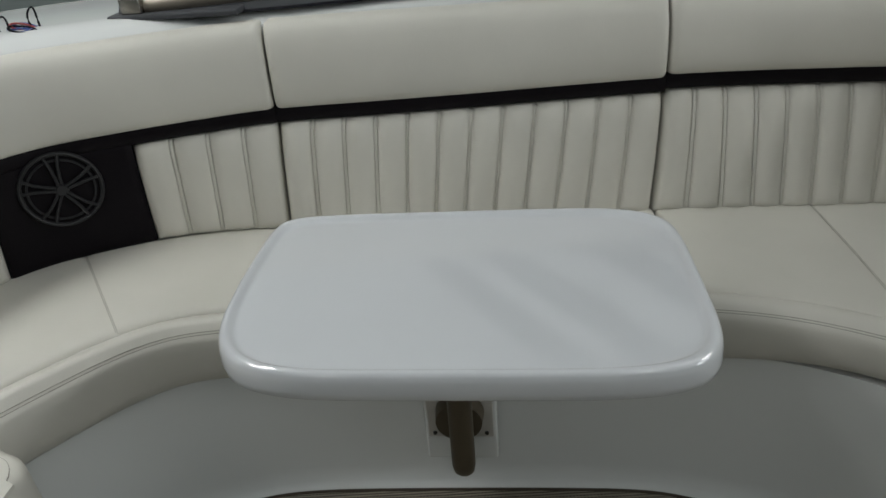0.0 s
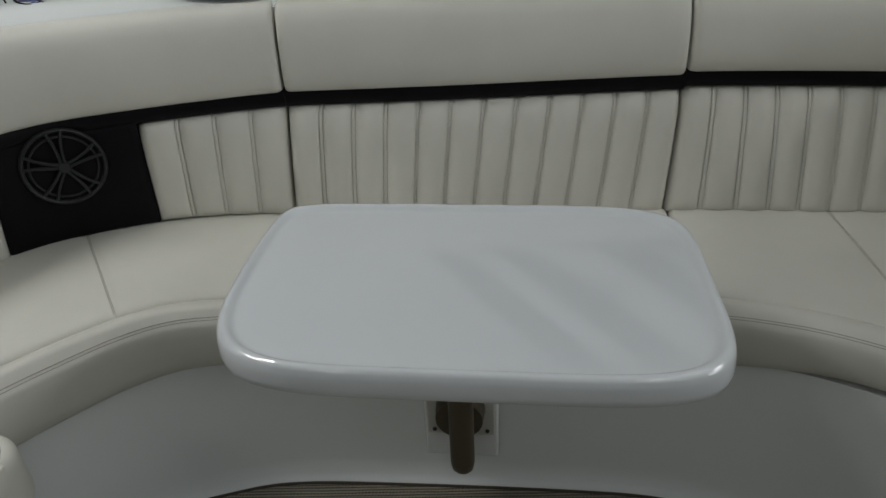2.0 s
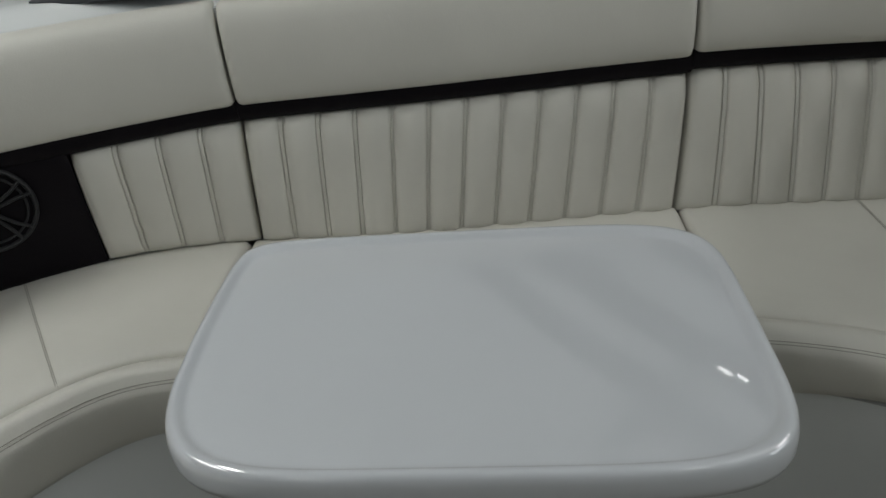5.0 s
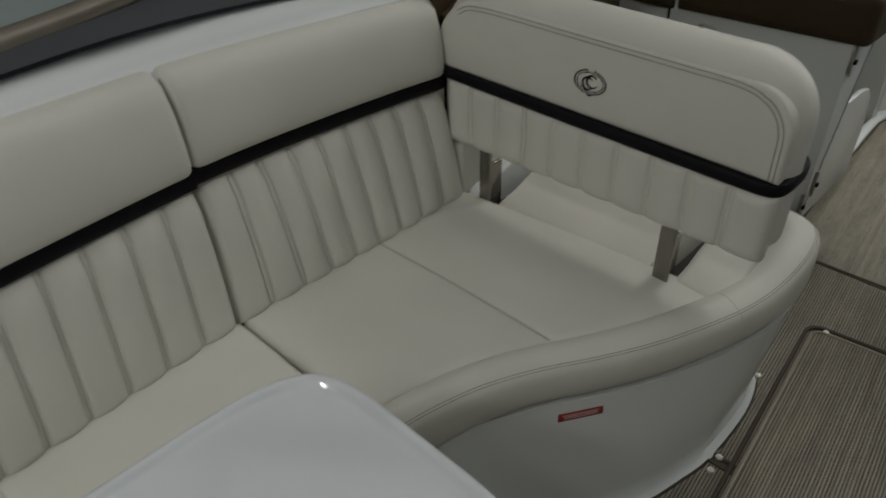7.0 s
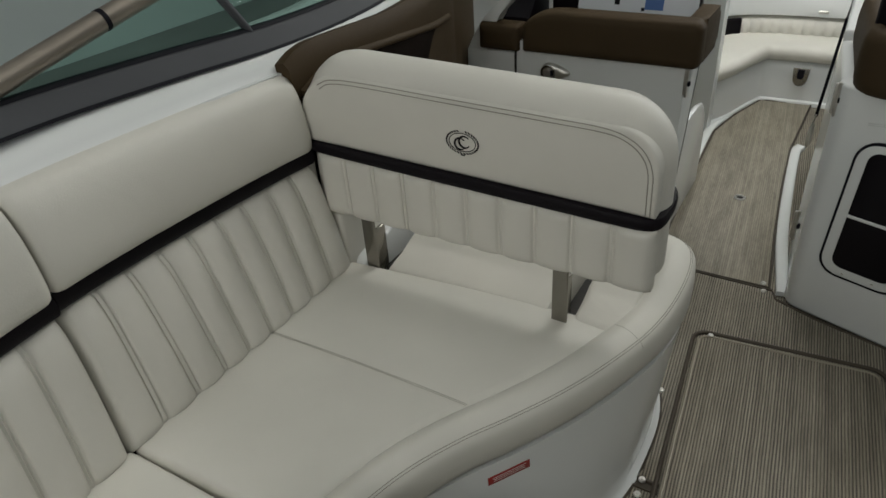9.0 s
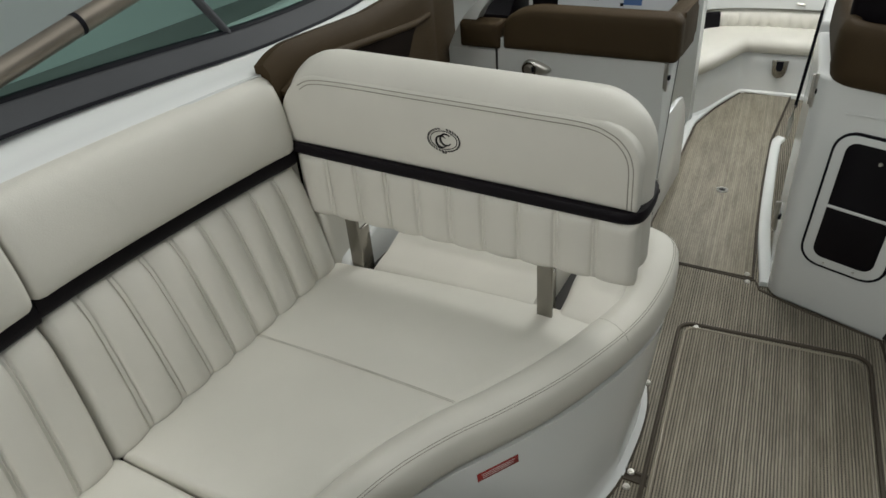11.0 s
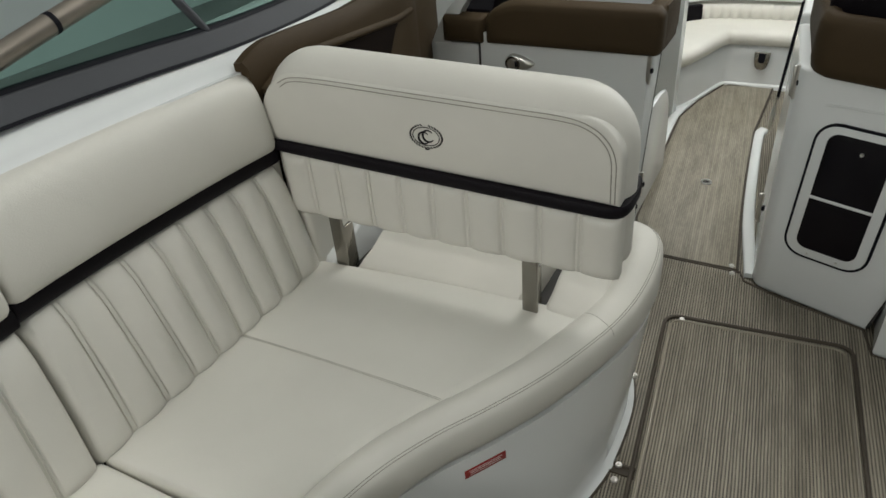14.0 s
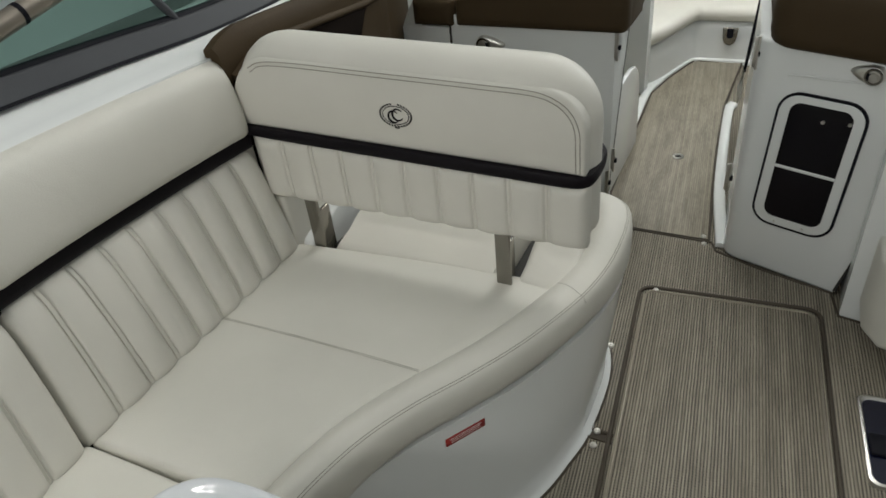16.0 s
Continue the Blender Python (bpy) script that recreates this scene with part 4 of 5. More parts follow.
# ---- bench surroundings ----
sticker = thing("warning_label", "small red warning sticker with pale lines on the plinth", "sticker", at=(0.845, 1.02, 0.29))
plinth_tree = BVHTree.FromBMesh(grid(plinth_rows()))
A, B, low, high = [plinth_tree.ray_cast(Vector((x, 0.8, z)), Vector((0, 1, 0)))[0] for x, z in ((0.827, 0.293), (0.897, 0.293), (0.862, 0.275), (0.862, 0.305))]
ax = (B - A).normalized()
up = (high - low).normalized()
out = ax.cross(up).normalized()
M = Matrix((ax, out.cross(ax), out)).transposed().to_4x4()
M.translation = (A + B) / 2 + out * 0.0012
part("sheet", moved(block(-0.041, 0.041, -0.009, 0.009, -0.0004, 0.0004, 0.0002, 1), M), RED, sticker)
for dy, w in ((0.0038, 0.033), (0.0, 0.030), (-0.0042, 0.031)):
    part("print_line", moved(block(-w, w, dy - 0.0006, dy + 0.0006, 0.0004, 0.0009, 0), M), PRINT, sticker)

# backing behind the bench and under its cushions
backing = [smooth_at(BACK_TOP, k * NODES / 90) for k in range(91)]
solo("liner", sweep(backing, lambda f: [(-0.035, 0.0), (-0.035, 0.84), (-0.06, 0.84), (-0.06, 0.0)]), GELCOAT, "white moulded liner behind the bench cushions", "liner", kind="structure")
# added near-black shelf, so that gaps between the cushions look shaded
solo("seat_shelf", sweep([p for p in backing], lambda f: [(-0.04, 0.30), (-0.04, 0.335), (0.24, 0.335), (0.24, 0.30)]), GROOVE, "added shelf, painted near-black as shade under the bench cushions", "shelf", kind="structure")

# aft sun-pad cushion beside the curved seat
pad = thing("aft_cushion", "cream vinyl aft seat cushion with a rounded corner", "cushion", at=(-0.8, 0.6, 0.30))
OUT = rounded(-1.15, -0.468, 0.10, 0.868, 0.07, 8)
part("pad", prism(OUT, 0.285, 0.392, 0.022, 5), VINYL, pad)
part("stitching", tube([(p[0] * 0.995 - 0.004, p[1] * 0.99 + 0.003, 0.3905) for p in rounded(-1.14, -0.480, 0.11, 0.856, 0.06, 8)], 0.0011, 5, True), STITCH, pad, "beige stitching")
part("base", prism(rounded(-1.15, -0.50, 0.12, 0.845, 0.05, 6), -0.004, 0.284, 0.01), GELCOAT, pad, "white gelcoat base")

# ---- gunwale, windshield and coaming ----
GUN = [smooth_at(BACK_TOP, k * NODES / 40) for k in range(41)]
GUN = [p - n * 0.062 for p, n in zip(GUN, normals2d(GUN))] + [Vector(p) for p in ((1.22, 1.628), (1.45, 1.640), (1.8, 1.715), (2.2, 1.81), (2.8, 1.83), (3.3, 1.70), (3.8, 1.50), (4.2, 1.10))]
gun = spline(GUN, 140)


def gun_profile(f):
    z = float(np.interp(f, (0, 0.18, 0.28, 0.45, 1), (-0.012, -0.012, -0.004, -0.002, 0.0)))
    t = min(1.0, max(0.0, (f - 0.10) / 0.24))
    w = 0.24 * (1 - t * t * (3 - 2 * t))
    return [(0.02, 0.80), (0.02, 0.838 + z * 0.4), (0.010, 0.846 + z * 0.4), (-0.01, 0.8495 + z * 0.5), (-0.03, 0.858 + z * 0.8), (-0.05, 0.872 + z), (-0.07, 0.880 + z), (-0.10, 0.883 + z), (-0.16 - w, 0.883 + z), (-0.22 - w, 0.872 + z), (-0.255 - w, 0.85 + z), (-0.275 - w, 0.80), (-0.285 - w, 0.5), (-0.25 - w, -0.6), (-0.22 - w, -0.6), (-0.25 - w, 0.5), (-0.24 - w, 0.79)]


solo("gunwale", sweep(gun, gun_profile), GELCOAT, "glossy white gelcoat gunwale and hull side", "gunwale", kind="structure")
# unseen starboard side, raised 10 cm to hold low light off the plinth
mirror = [(p.x, -0.10 - (p.y - 0.80) * 0.85) for p in reversed(gun)]
solo("raised_gunwale_starboard", sweep(mirror, lambda f: [(a, z + 0.10) for a, z in gun_profile(f)]), GELCOAT, "glossy white gelcoat gunwale and hull side", "gunwale", kind="structure")
# unseen transom, made taller for the same blocking of low light
solo("transom", block(-1.45, -1.35, -0.95, 1.0, -0.6, 0.95, 0.02), GELCOAT, "plain white gelcoat transom, unseen, raised to block low light", "transom", kind="structure")

ws = thing("windshield", "green tinted side windshield in a dark frame with steel rail", "windshield", at=(0.8, 1.74, 0.87))
BASE = [(-0.555, 1.575, 0.867), (-0.33, 1.602, 0.869), (0.0, 1.648, 0.873), (0.35, 1.70, 0.884), (0.55, 1.718, 0.889), (0.73, 1.725, 0.885), (0.95, 1.706, 0.878), (1.2, 1.676, 0.870), (1.5, 1.690, 0.868), (1.9, 1.79, 0.868), (2.3, 1.88, 0.870), (2.9, 1.89, 0.872)]
base = spline(BASE, 80)


def frame_strip(lo, hi, thick):
    """A strip along the windshield's foot between two heights."""
    rows = []
    n2 = normals2d([Vector(p[:2]) for p in base])
    for p, n in zip(base, n2):
        rows.append([(p.x - n.x * a, p.y - n.y * a, p.z + z) for a, z in ((lo * 0.75 - thick, lo), (hi * 0.75 - thick, hi), (hi * 0.75 + 0.004, hi), (lo * 0.75 + 0.004, lo))])
    return grid(rows, True, True)


part("base_frame", frame_strip(-0.005, 0.031, 0.002), FRAME, ws)
part("gasket", frame_strip(-0.009, -0.0042, 0.004), RUBBER, ws, "black lower seal")
part("gasket", frame_strip(0.030, 0.037, 0.0035), RUBBER, ws, "black glazing seal")
RAIL = [(-0.535, 1.592, 0.882), (-0.2, 1.640, 0.892), (0.15, 1.695, 0.901), (0.40, 1.735, 0.910), (0.57, 1.750, 0.927), (0.75, 1.757, 0.961), (0.95, 1.752, 1.004), (1.35, 1.735, 1.085), (1.9, 1.72, 1.16), (2.5, 1.60, 1.20), (2.9, 1.40, 1.22)]
rail = spline(RAIL, 80)
part("top_rail", tube(rail, 0.0180, 16), RAILMETAL, ws, "polished steel rail")
cuff = min(range(len(rail) - 1), key=lambda k: abs(rail[k].x - 0.85))
part("rail_sleeve", tube([rail[cuff], rail[cuff].lerp(rail[cuff + 1], 0.2)], 0.0188, 12), RUBBER, ws, "black joint sleeve")
glass = grid([[(b.x, b.y + 0.026, b.z + 0.034), (t.x, t.y + 0.004, t.z)] for b, t in zip(base, [min(rail, key=lambda q, b=b: abs(q.x - b.x)) for b in base])])
pane = part("glass_pane", glass, GLASS, ws, "green tinted glass")
pane.visible_shadow = False
sol = pane.modifiers.new("thickness", "SOLIDIFY")
sol.thickness = 0.004
part("stanchion", tube([(1.128, 1.708, 0.897), (1.100, 1.715, 0.945), (1.06, 1.735, 1.02)], 0.0085, 8), FRAME, ws, "slim dark steel strut")
part("end_clamp", block(-0.545, -0.50, 1.565, 1.600, 0.870, 0.907, 0.006), RAILSTEEL, ws, "steel end clamp")
part("end_foot", block(-0.572, -0.30, 1.556, 1.612, 0.862, 0.874, 0.004), FRAME, ws)

# brown coaming panel ahead of the bench; a near-black patch paints its pocket's shade
coam = thing("coaming_panel", "brown vinyl side coaming panel with a painted dark pocket", "panel", kind="structure", at=(1.5, 1.65, 0.6))


def coaming():
    rows = []
    for k in range(66):
        f = k / 50
        x = 1.092 + f * 0.90
        y = 1.594 + 0.02 * f + 0.15 * min(f, 1) ** 3 + 0.25 * max(0, f - 1)
        top = float(np.interp(x, (1.07, 1.10, 1.13, 1.17, 1.25, 1.45, 2.0, 2.3), (0.848, 0.863, 0.874, 0.880, 0.876, 0.862, 0.857, 0.853)))
        rows.append([(x, y + 0.03, top - 0.004), (x, y + 0.008, top), (x, y - 0.004, top - 0.012), (x, y - 0.007, top - 0.04), (x, y - 0.004, top - 0.07), (x + 0.005, y, top - 0.10), (x + 0.01, y + 0.002, 0.55), (x + 0.01, y + 0.002, 0.30), (x + 0.01, y + 0.03, 0.30)])
    return grid(rows, True, True)


part("panel", coaming(), BROWN, coam)


def coaming_y(x):
    f = (x - 1.092) / 0.90
    return 1.594 + 0.02 * f + 0.15 * min(f, 1) ** 3 + 0.25 * max(0, f - 1)


POCKET_TOP = ((1.115, 0.790), (1.17, 0.812), (1.31, 0.813), (1.47, 0.794), (1.70, 0.759))


def pocket_rows():
    rows = []
    for k in range(25):
        x = 1.115 + 0.585 * k / 24
        top = float(np.interp(x, [p[0] for p in POCKET_TOP], [p[1] for p in POCKET_TOP]))
        low = min(top - 0.004, 0.56 if x < 1.48 else 0.56 + (x - 1.48) * 0.88)
        y = coaming_y(x)
        rows.append([(x, y - 0.005 - 0.004 * math.sin(math.pi * v), top + (low - top) * v) for v in (0, 0.1, 0.3, 0.6, 1.0)] + [(x, y + 0.004, low), (x, y + 0.004, top)])
    return grid(rows, True, True)


# uncut panel: this patch is dark like the pocket's shaded inside
part("pocket", pocket_rows(), DARKBROWN, coam, "near-black patch painted as shade inside the pocket")
part("pocket_lip", tube([(x, coaming_y(x) - 0.006, z + 0.006) for x, z in POCKET_TOP] + [(1.86, coaming_y(1.86) - 0.002, 0.742)], 0.009, 10), BROWN, coam)


# ---- passenger seat module ahead of the folding backrest ----
def tall(outline, z0, z1, bevel, seg=4):
    return prism(outline, z0, z1, bevel, seg)


ps = thing("passenger_seat", "white moulded seat back with brown vinyl padding and chrome latch", "seat", "front seats", at=(2.4, 1.4, 0))
XZ = Matrix(((1, 0, 0, 0), (0, 0, 1, 0), (0, 1, 0, 0), (0, 0, 0, 1)))
part("shell", moved(prism([(2.157, 0.0), (2.150, 0.10), (2.157, 0.598), (2.350, 0.598), (2.347, 0.575), (2.240, 0.282), (2.155, 0.0)], 1.100, 1.632, 0.012, 3), XZ), GELCOAT, ps)
part("seat_box", tall(rounded(2.20, 2.345, 1.125, 1.632, 0.025), 0.30, 0.60, 0.012), GELCOAT, ps)
part("side_shell", tall([(2.160, 1.640), (2.42, 1.640), (2.42, 1.80), (2.16, 1.80)], 0.0, 0.56, 0.012), GELCOAT, ps)
part("seam", block(2.1555, 2.20, 1.6325, 1.6395, 0.02, 0.60, 0), GROOVE, ps, "dark shut line")
SIDE = [(2.160, 0.0), (2.60, 0.0), (2.598, 0.18), (2.585, 0.24), (2.55, 0.30), (2.50, 0.337), (2.43, 0.352), (2.273, 0.354)]
part("side_panel", moved(prism(SIDE, 1.103, 1.118, 0.004), XZ), GELCOAT, ps, "white side panel with a rounded corner")
WING = spline([(1.842, 0.42), (1.836, 0.494), (1.810, 0.557), (1.767, 0.635), (1.716, 0.693), (1.652, 0.748)], 24)
YZ = Matrix(((0, 0, 1, 2.162), (1, 0, 0, 0), (0, 1, 0, 0), (0, 0, 0, 1)))
part("side_wing", moved(prism([(p.x, p.y) for p in WING] + [(1.635, 0.735), (1.69, 0.675), (1.74, 0.60), (1.76, 0.42)], 0.0, 0.05, 0.006), YZ), GELCOAT, ps, "white curved side wing")


def brown_pad(y0, y1, z0, z1, x0, x1, rtop, rtop_z, r_in=0.028, r_low=0.02):
    """Padded lid: rounded rectangle seen from aft, swelling towards the viewer; one top corner sweeps down in a long curve."""
    rows = []
    for inset, x in ((0.03, x0 + 0.002), (0.012, x0 + 0.004), (0.004, x0 + 0.012), (0.0, x0 + 0.028), (0.0, x1 - 0.03), (0.006, x1 - 0.008), (0.03, x1)):
        row = []
        for cy, cz, ry, rz, a0 in ((y1, z1, rtop, rtop_z, 0), (y0, z1, r_in, r_in, 90), (y0, z0, r_low, r_low, 180), (y1, z0, 0.010, 0.010, 270)):
            ry, rz = max(ry - inset, 0.004), max(rz - inset, 0.004)
            ccy = cy - inset - ry if a0 in (0, 270) else cy + inset + ry
            ccz = cz - inset - rz if a0 in (0, 90) else cz + inset + rz
            for k in range(11):
                a = radians(a0 + 90 * k / 10)
                row.append((x, ccy + ry * math.cos(a), ccz + rz * math.sin(a)))
        rows.append(row)
    return grid(rows, True, True)


lid = part("brown_lid", brown_pad(1.066, 1.610, 0.566, 0.701, 2.135, 2.225, 0.135, 0.068), BROWN, ps, "brown vinyl padded top")
part("side_arm", moved(prism(rounded(2.176, 2.372, 0.576, 0.699, 0.022), 1.0668, 1.118, 0.016, 4), XZ), BROWN, lid, "brown vinyl pad wrapping forward")
part("brown_block", brown_pad(1.619, 1.763, 0.562, 0.648, 2.135, 2.225, 0.012, 0.012, 0.012, 0.010), BROWN, ps, "brown vinyl padded block")
part("black_bolster", tall(rounded(2.215, 2.335, 1.125, 1.612, 0.03), 0.56, 0.655, 0.03), BAND, ps, "black vinyl cushion")
part("black_backrest", tall(rounded(2.345, 2.42, 1.125, 1.60, 0.03), 0.56, 0.90, 0.03), BAND, ps, "black vinyl backrest")
part("black_side", moved(prism([(2.215, 0.56), (2.215, 0.652), (2.30, 0.70), (2.36, 0.80), (2.40, 0.80), (2.40, 0.56)], 1.622, 1.735, 0.012), XZ), BAND, ps, "black vinyl side cushion")


def latch(parent, M):
    """A chrome push latch: a round bezel that tapers to a blunt tip."""
    rows = []
    for z, g in ((-0.002, 1.0), (0.006, 1.0), (0.011, 0.94), (0.0145, 0.82), (0.016, 0.6)):
        row = []
        for k in range(28):
            a = k * math.tau / 28
            c, q = math.cos(a), math.sin(a)
            x = (0.052 if c > 0 else 0.022) * math.copysign(abs(c) ** (1.25 if c > 0 else 1.0), c) * g
            row.append((x - 0.014, 0.0225 * q * g * (1 - 0.35 * max(0, c) ** 2), z - (0.004 * max(0, c) if z > 0.004 else 0)))
        rows.append(row)
    lt = part("latch", moved(grid(rows, True, True), M), STEEL, parent, "chrome push latch")
    part("bezel", moved(tube([(-0.014 + 0.0165 * math.cos(k * math.tau / 24), 0.0165 * math.sin(k * math.tau / 24), 0.0155) for k in range(24)], 0.003, 6, True), M), RAILSTEEL, lt)
    b3 = bmesh.new()
    bmesh.ops.create_cone(b3, cap_ends=True, segments=18, radius1=0.0105, radius2=0.009, depth=0.006, matrix=M @ pose(-0.015, 0, 0.0175))
    part("push_button", b3, STEEL, lt)
    b4 = bmesh.new()
    bmesh.ops.create_uvsphere(b4, u_segments=12, v_segments=8, radius=1, matrix=M @ pose(-0.005, 0.001, 0.0165) @ Matrix.Diagonal((0.0065, 0.0075, 0.003, 1)))
    part("keyhole", b4, RUBBER, lt)


AFT = Matrix(((0, 0, -1), (-1, 0, 0), (0, 1, 0))).to_4x4()
AFT.translation = Vector((2.155, 1.497, 0.512))
latch(ps, AFT @ Matrix.Diagonal((1.3, 1.25, 1.2, 1)))


def hinge(x, y, z, h):
    th = thing("hinge", "slim stainless hinge with a dark pin", "hinge", "stainless hinges", at=(x, y, z))
    part("leaf", block(x - 0.006, x + 0.002, y - 0.006, y + 0.006, z - h / 2, z + h / 2, 0.002), STEEL, th)
    part("pin", tube([(x - 0.007, y - 0.004, z - h / 2 - 0.004), (x - 0.007, y - 0.004, z + h / 2 + 0.004)], 0.0042, 8), STEEL, th)
    part("knob", block(x - 0.012, x, y - 0.014, y - 0.005, z - 0.008, z + 0.006, 0.003), RUBBER, th)


hinge(2.155, 1.096, 0.528, 0.075)
hinge(2.150, 1.088, 0.160, 0.075)
hinge(2.150, 1.104, 0.075, 0.08)
part("side_seam", tube([(2.153, 1.1015, 0.01), (2.243, 1.1015, 0.282), (2.352, 1.1015, 0.583)], 0.003, 5), GROOVE, ps, "dark shut line")

sheets = thing("brochures", "white printed brochure with blue pictures leaning on the black seat", "papers", at=(2.33, 1.31, 0.66))
LEAN = Matrix(((0, 0, -1, 2.325), (-1, 0, 0, 1.31), (0, 1, 0, 0.66), (0, 0, 0, 1))) @ pose(0, 0, 0, -14)
part("sheet", moved(block(-0.185, 0.185, 0.0, 0.26, 0, 0.0022, 0), LEAN), PAPER, sheets)
for u, v, w, h in ((0.055, 0.037, 0.028, 0.021), (0.150, 0.085, 0.026, 0.022), (0.12, 0.16, 0.028, 0.02), (0.02, 0.16, 0.03, 0.02)):
    part("print_patch", moved(block(u - w, u + w, v - h, v + h, 0.0022, 0.003, 0), LEAN), BLUE, sheets, "blue picture")
for u, v, w in ((-0.06, 0.033, 0.008), (0.022, 0.016, 0.005), (0.122, 0.060, 0.005), (-0.06, 0.05, 0.006)):
    part("print_mark", moved(block(u - w, u + w, v - w, v + w, 0.0022, 0.003, 0), LEAN), RUBBER, sheets, "small dark mark")

# ---- helm seat module on the other side of the walkway ----
hs = thing("helm_seat", "white moulded seat back with brown padding and smoked door", "seat", "front seats", at=(2.05, 0.5, 0))
C0, C1 = Vector((1.957, 0.727, 0)), Vector((1.845, 0.398, 0))
fx = (C1 - C0).normalized()
fz = Vector((fx.y, -fx.x, 0))
fz = fz if fz.x < 0 else -fz
HM = Matrix((fx, Vector((0, 0, 1)), fz)).transposed().to_4x4()
HM.translation = C0


def helm_outline(grow=0.0):
    pts = []
    c = C0 + fx * 0.055 - fz * 0.055
    a_end = math.atan2(fz.y, fz.x)
    for k in range(9):
        a = a_end - radians(85) * (1 - k / 8)
        pts.append((c.x + (0.055 + grow) * math.cos(a), c.y + (0.055 + grow) * math.sin(a)))
    e = C1 + fz * grow
    return pts + [(e.x, e.y), (2.30, 0.398 - grow), (2.30, 0.735 + grow)]


def helm_shell():
    """The moulded back: its outboard edge flares with height."""
    rows = []
    for z, g in ((0.0, -0.010), (0.003, -0.003), (0.010, 0.0), (0.2, 0.0), (0.4, 0.0), (0.632, 0.0), (0.639, -0.003), (0.642, -0.010)):
        pts = helm_outline(g)
        far = 0.322 + 0.22 * z
        e = C0 + fx * far + fz * g
        pts[9] = (e.x, e.y)
        pts[10] = (2.30, e.y)
        rows.append([(x, y, z) for x, y in pts])
    return grid(rows, True, True)


part("shell", helm_shell(), GELCOAT, hs)
part("edge_seam", tube([tuple(C0 + fx * (0.322 + 0.22 * z) + fz * 0.0005 + Vector((0, 0, z))) for z in (0.012, 0.3, 0.63)], 0.0035, 6), GROOVE, hs, "dark seam along the moulding")
part("crease", moved(tube([(0.10, 0.566, 0.0), (0.14, 0.571, 0.0012), (0.20, 0.573, 0.0012), (0.27, 0.580, 0.0)], 0.0028, 6), HM), GELCOAT, hs, "shallow moulded step")
# near-black slab paints the shadow under the helm seat's foot
part("foot_shade", prism([(1.98, 0.70), (1.87, 0.41), (2.2, 0.41), (2.2, 0.70)], -0.004, 0.02, 0), GROOVE, hs, "near-black slab painted as the shadow gap")


def helm_pad():
    rows = []
    for grow, z in ((-0.03, 0.606), (0.004, 0.606), (0.016, 0.614), (0.021, 0.640), (0.021, 0.690), (0.018, 0.722), (0.010, 0.742), (-0.004, 0.750), (-0.02, 0.746), (-0.026, 0.72)):
        rows.append([(x + 0.046 * fx.x, y + 0.046 * fx.y, z + 0.024 - 0.012 * max(0, (0.6 - y))) for x, y in helm_outline(grow)])
    return grid(rows, True, True)


part("brown_padding", helm_pad(), BROWN, hs, "brown vinyl padded top")
part("black_cushion", moved(block(0.03, 0.34, -0.08, 0.19, -0.30, -0.05, 0.03), HM @ pose(0, 0.70, 0)), BAND, hs, "black vinyl seat cushion")


def face_ring(u0, u1, v0, v1, r, thick, w):
    """A flat rounded frame on the aft face."""
    a, b = rounded(u0, u1, v0, v1, r), rounded(u0 + w, u1 - w, v0 + w, v1 - w, max(r - w, 0.004))
    rows = [[(x, y, -0.002) for x, y in a], [(x, y, thick) for x, y in a], [(x, y, thick) for x, y in b], [(x, y, -0.002) for x, y in b]]
    return moved(grid(rows + [rows[0]], True), HM @ Matrix(((1, 0.05, 0, -0.05 * 0.33), (0, 1, 0, 0), (0, 0, 1, 0), (0, 0, 0, 1))))


D0, D1, E0, E1 = 0.090, 0.284, 0.158, 0.524
# the door slants a little, as the seat back does
DOORM = HM @ Matrix(((1, 0.05, 0, -0.05 * 0.33), (0, 1, 0, 0), (0, 0, 1, 0), (0, 0, 0, 1)))
door = part("cupboard_door", moved(prism(rounded(D0, D1, E0, E1, 0.045, 8), 0.0, 0.006, 0.002), DOORM), GELCOAT, hs, "white framed door")
part("seal", face_ring(D0 - 0.0065, D1 + 0.0065, E0 - 0.0065, E1 + 0.0065, 0.052, 0.005, 0.0075), RUBBER, door, "black seal")
part("smoked_pane", moved(prism(rounded(D0 + 0.025, D1 - 0.024, E0 + 0.024, E1 - 0.018, 0.026, 8), 0.004, 0.0068, 0.0008), DOORM), SMOKED, door, "dark smoked pane")
part("cross_bar", moved(block(D0 + 0.024, D1 - 0.023, 0.3265, 0.3345, 0.004, 0.0095, 0.0015), DOORM), GELCOAT, door)
for u, v in ((0.150, 0.166), (0.222, 0.168)):
    b = bmesh.new()
    bmesh.ops.create_cone(b, cap_ends=True, segments=10, radius1=0.0032, radius2=0.0024, depth=0.003, matrix=DOORM @ pose(u, v, 0.0065))
    part("screw", b, STEEL, door)
for u, v in ((0.196, 0.470), (0.254, 0.478)):
    b = bmesh.new()
    bmesh.ops.create_cone(b, cap_ends=True, segments=12, radius1=0.005, radius2=0.004, depth=0.004, matrix=DOORM @ pose(u, v, 0.0085))
    part("stud", b, STEEL, door)
latch(hs, HM @ pose(0.270, 0.603, 0.002, 0, 0, 176))
hinge(1.972, 0.712, 0.600, 0.075)
hinge(1.966, 0.730, 0.250, 0.08)
side = solo("helm_base", prism([(1.87, 0.40), (1.765, 0.405), (1.748, 0.333), (1.705, 0.295), (1.66, 0.10), (2.3, 0.10), (2.3, 0.40)], -0.004, 0.55, 0.012), GELCOAT, "white moulded base beside the helm seat", "seat base", kind="structure")
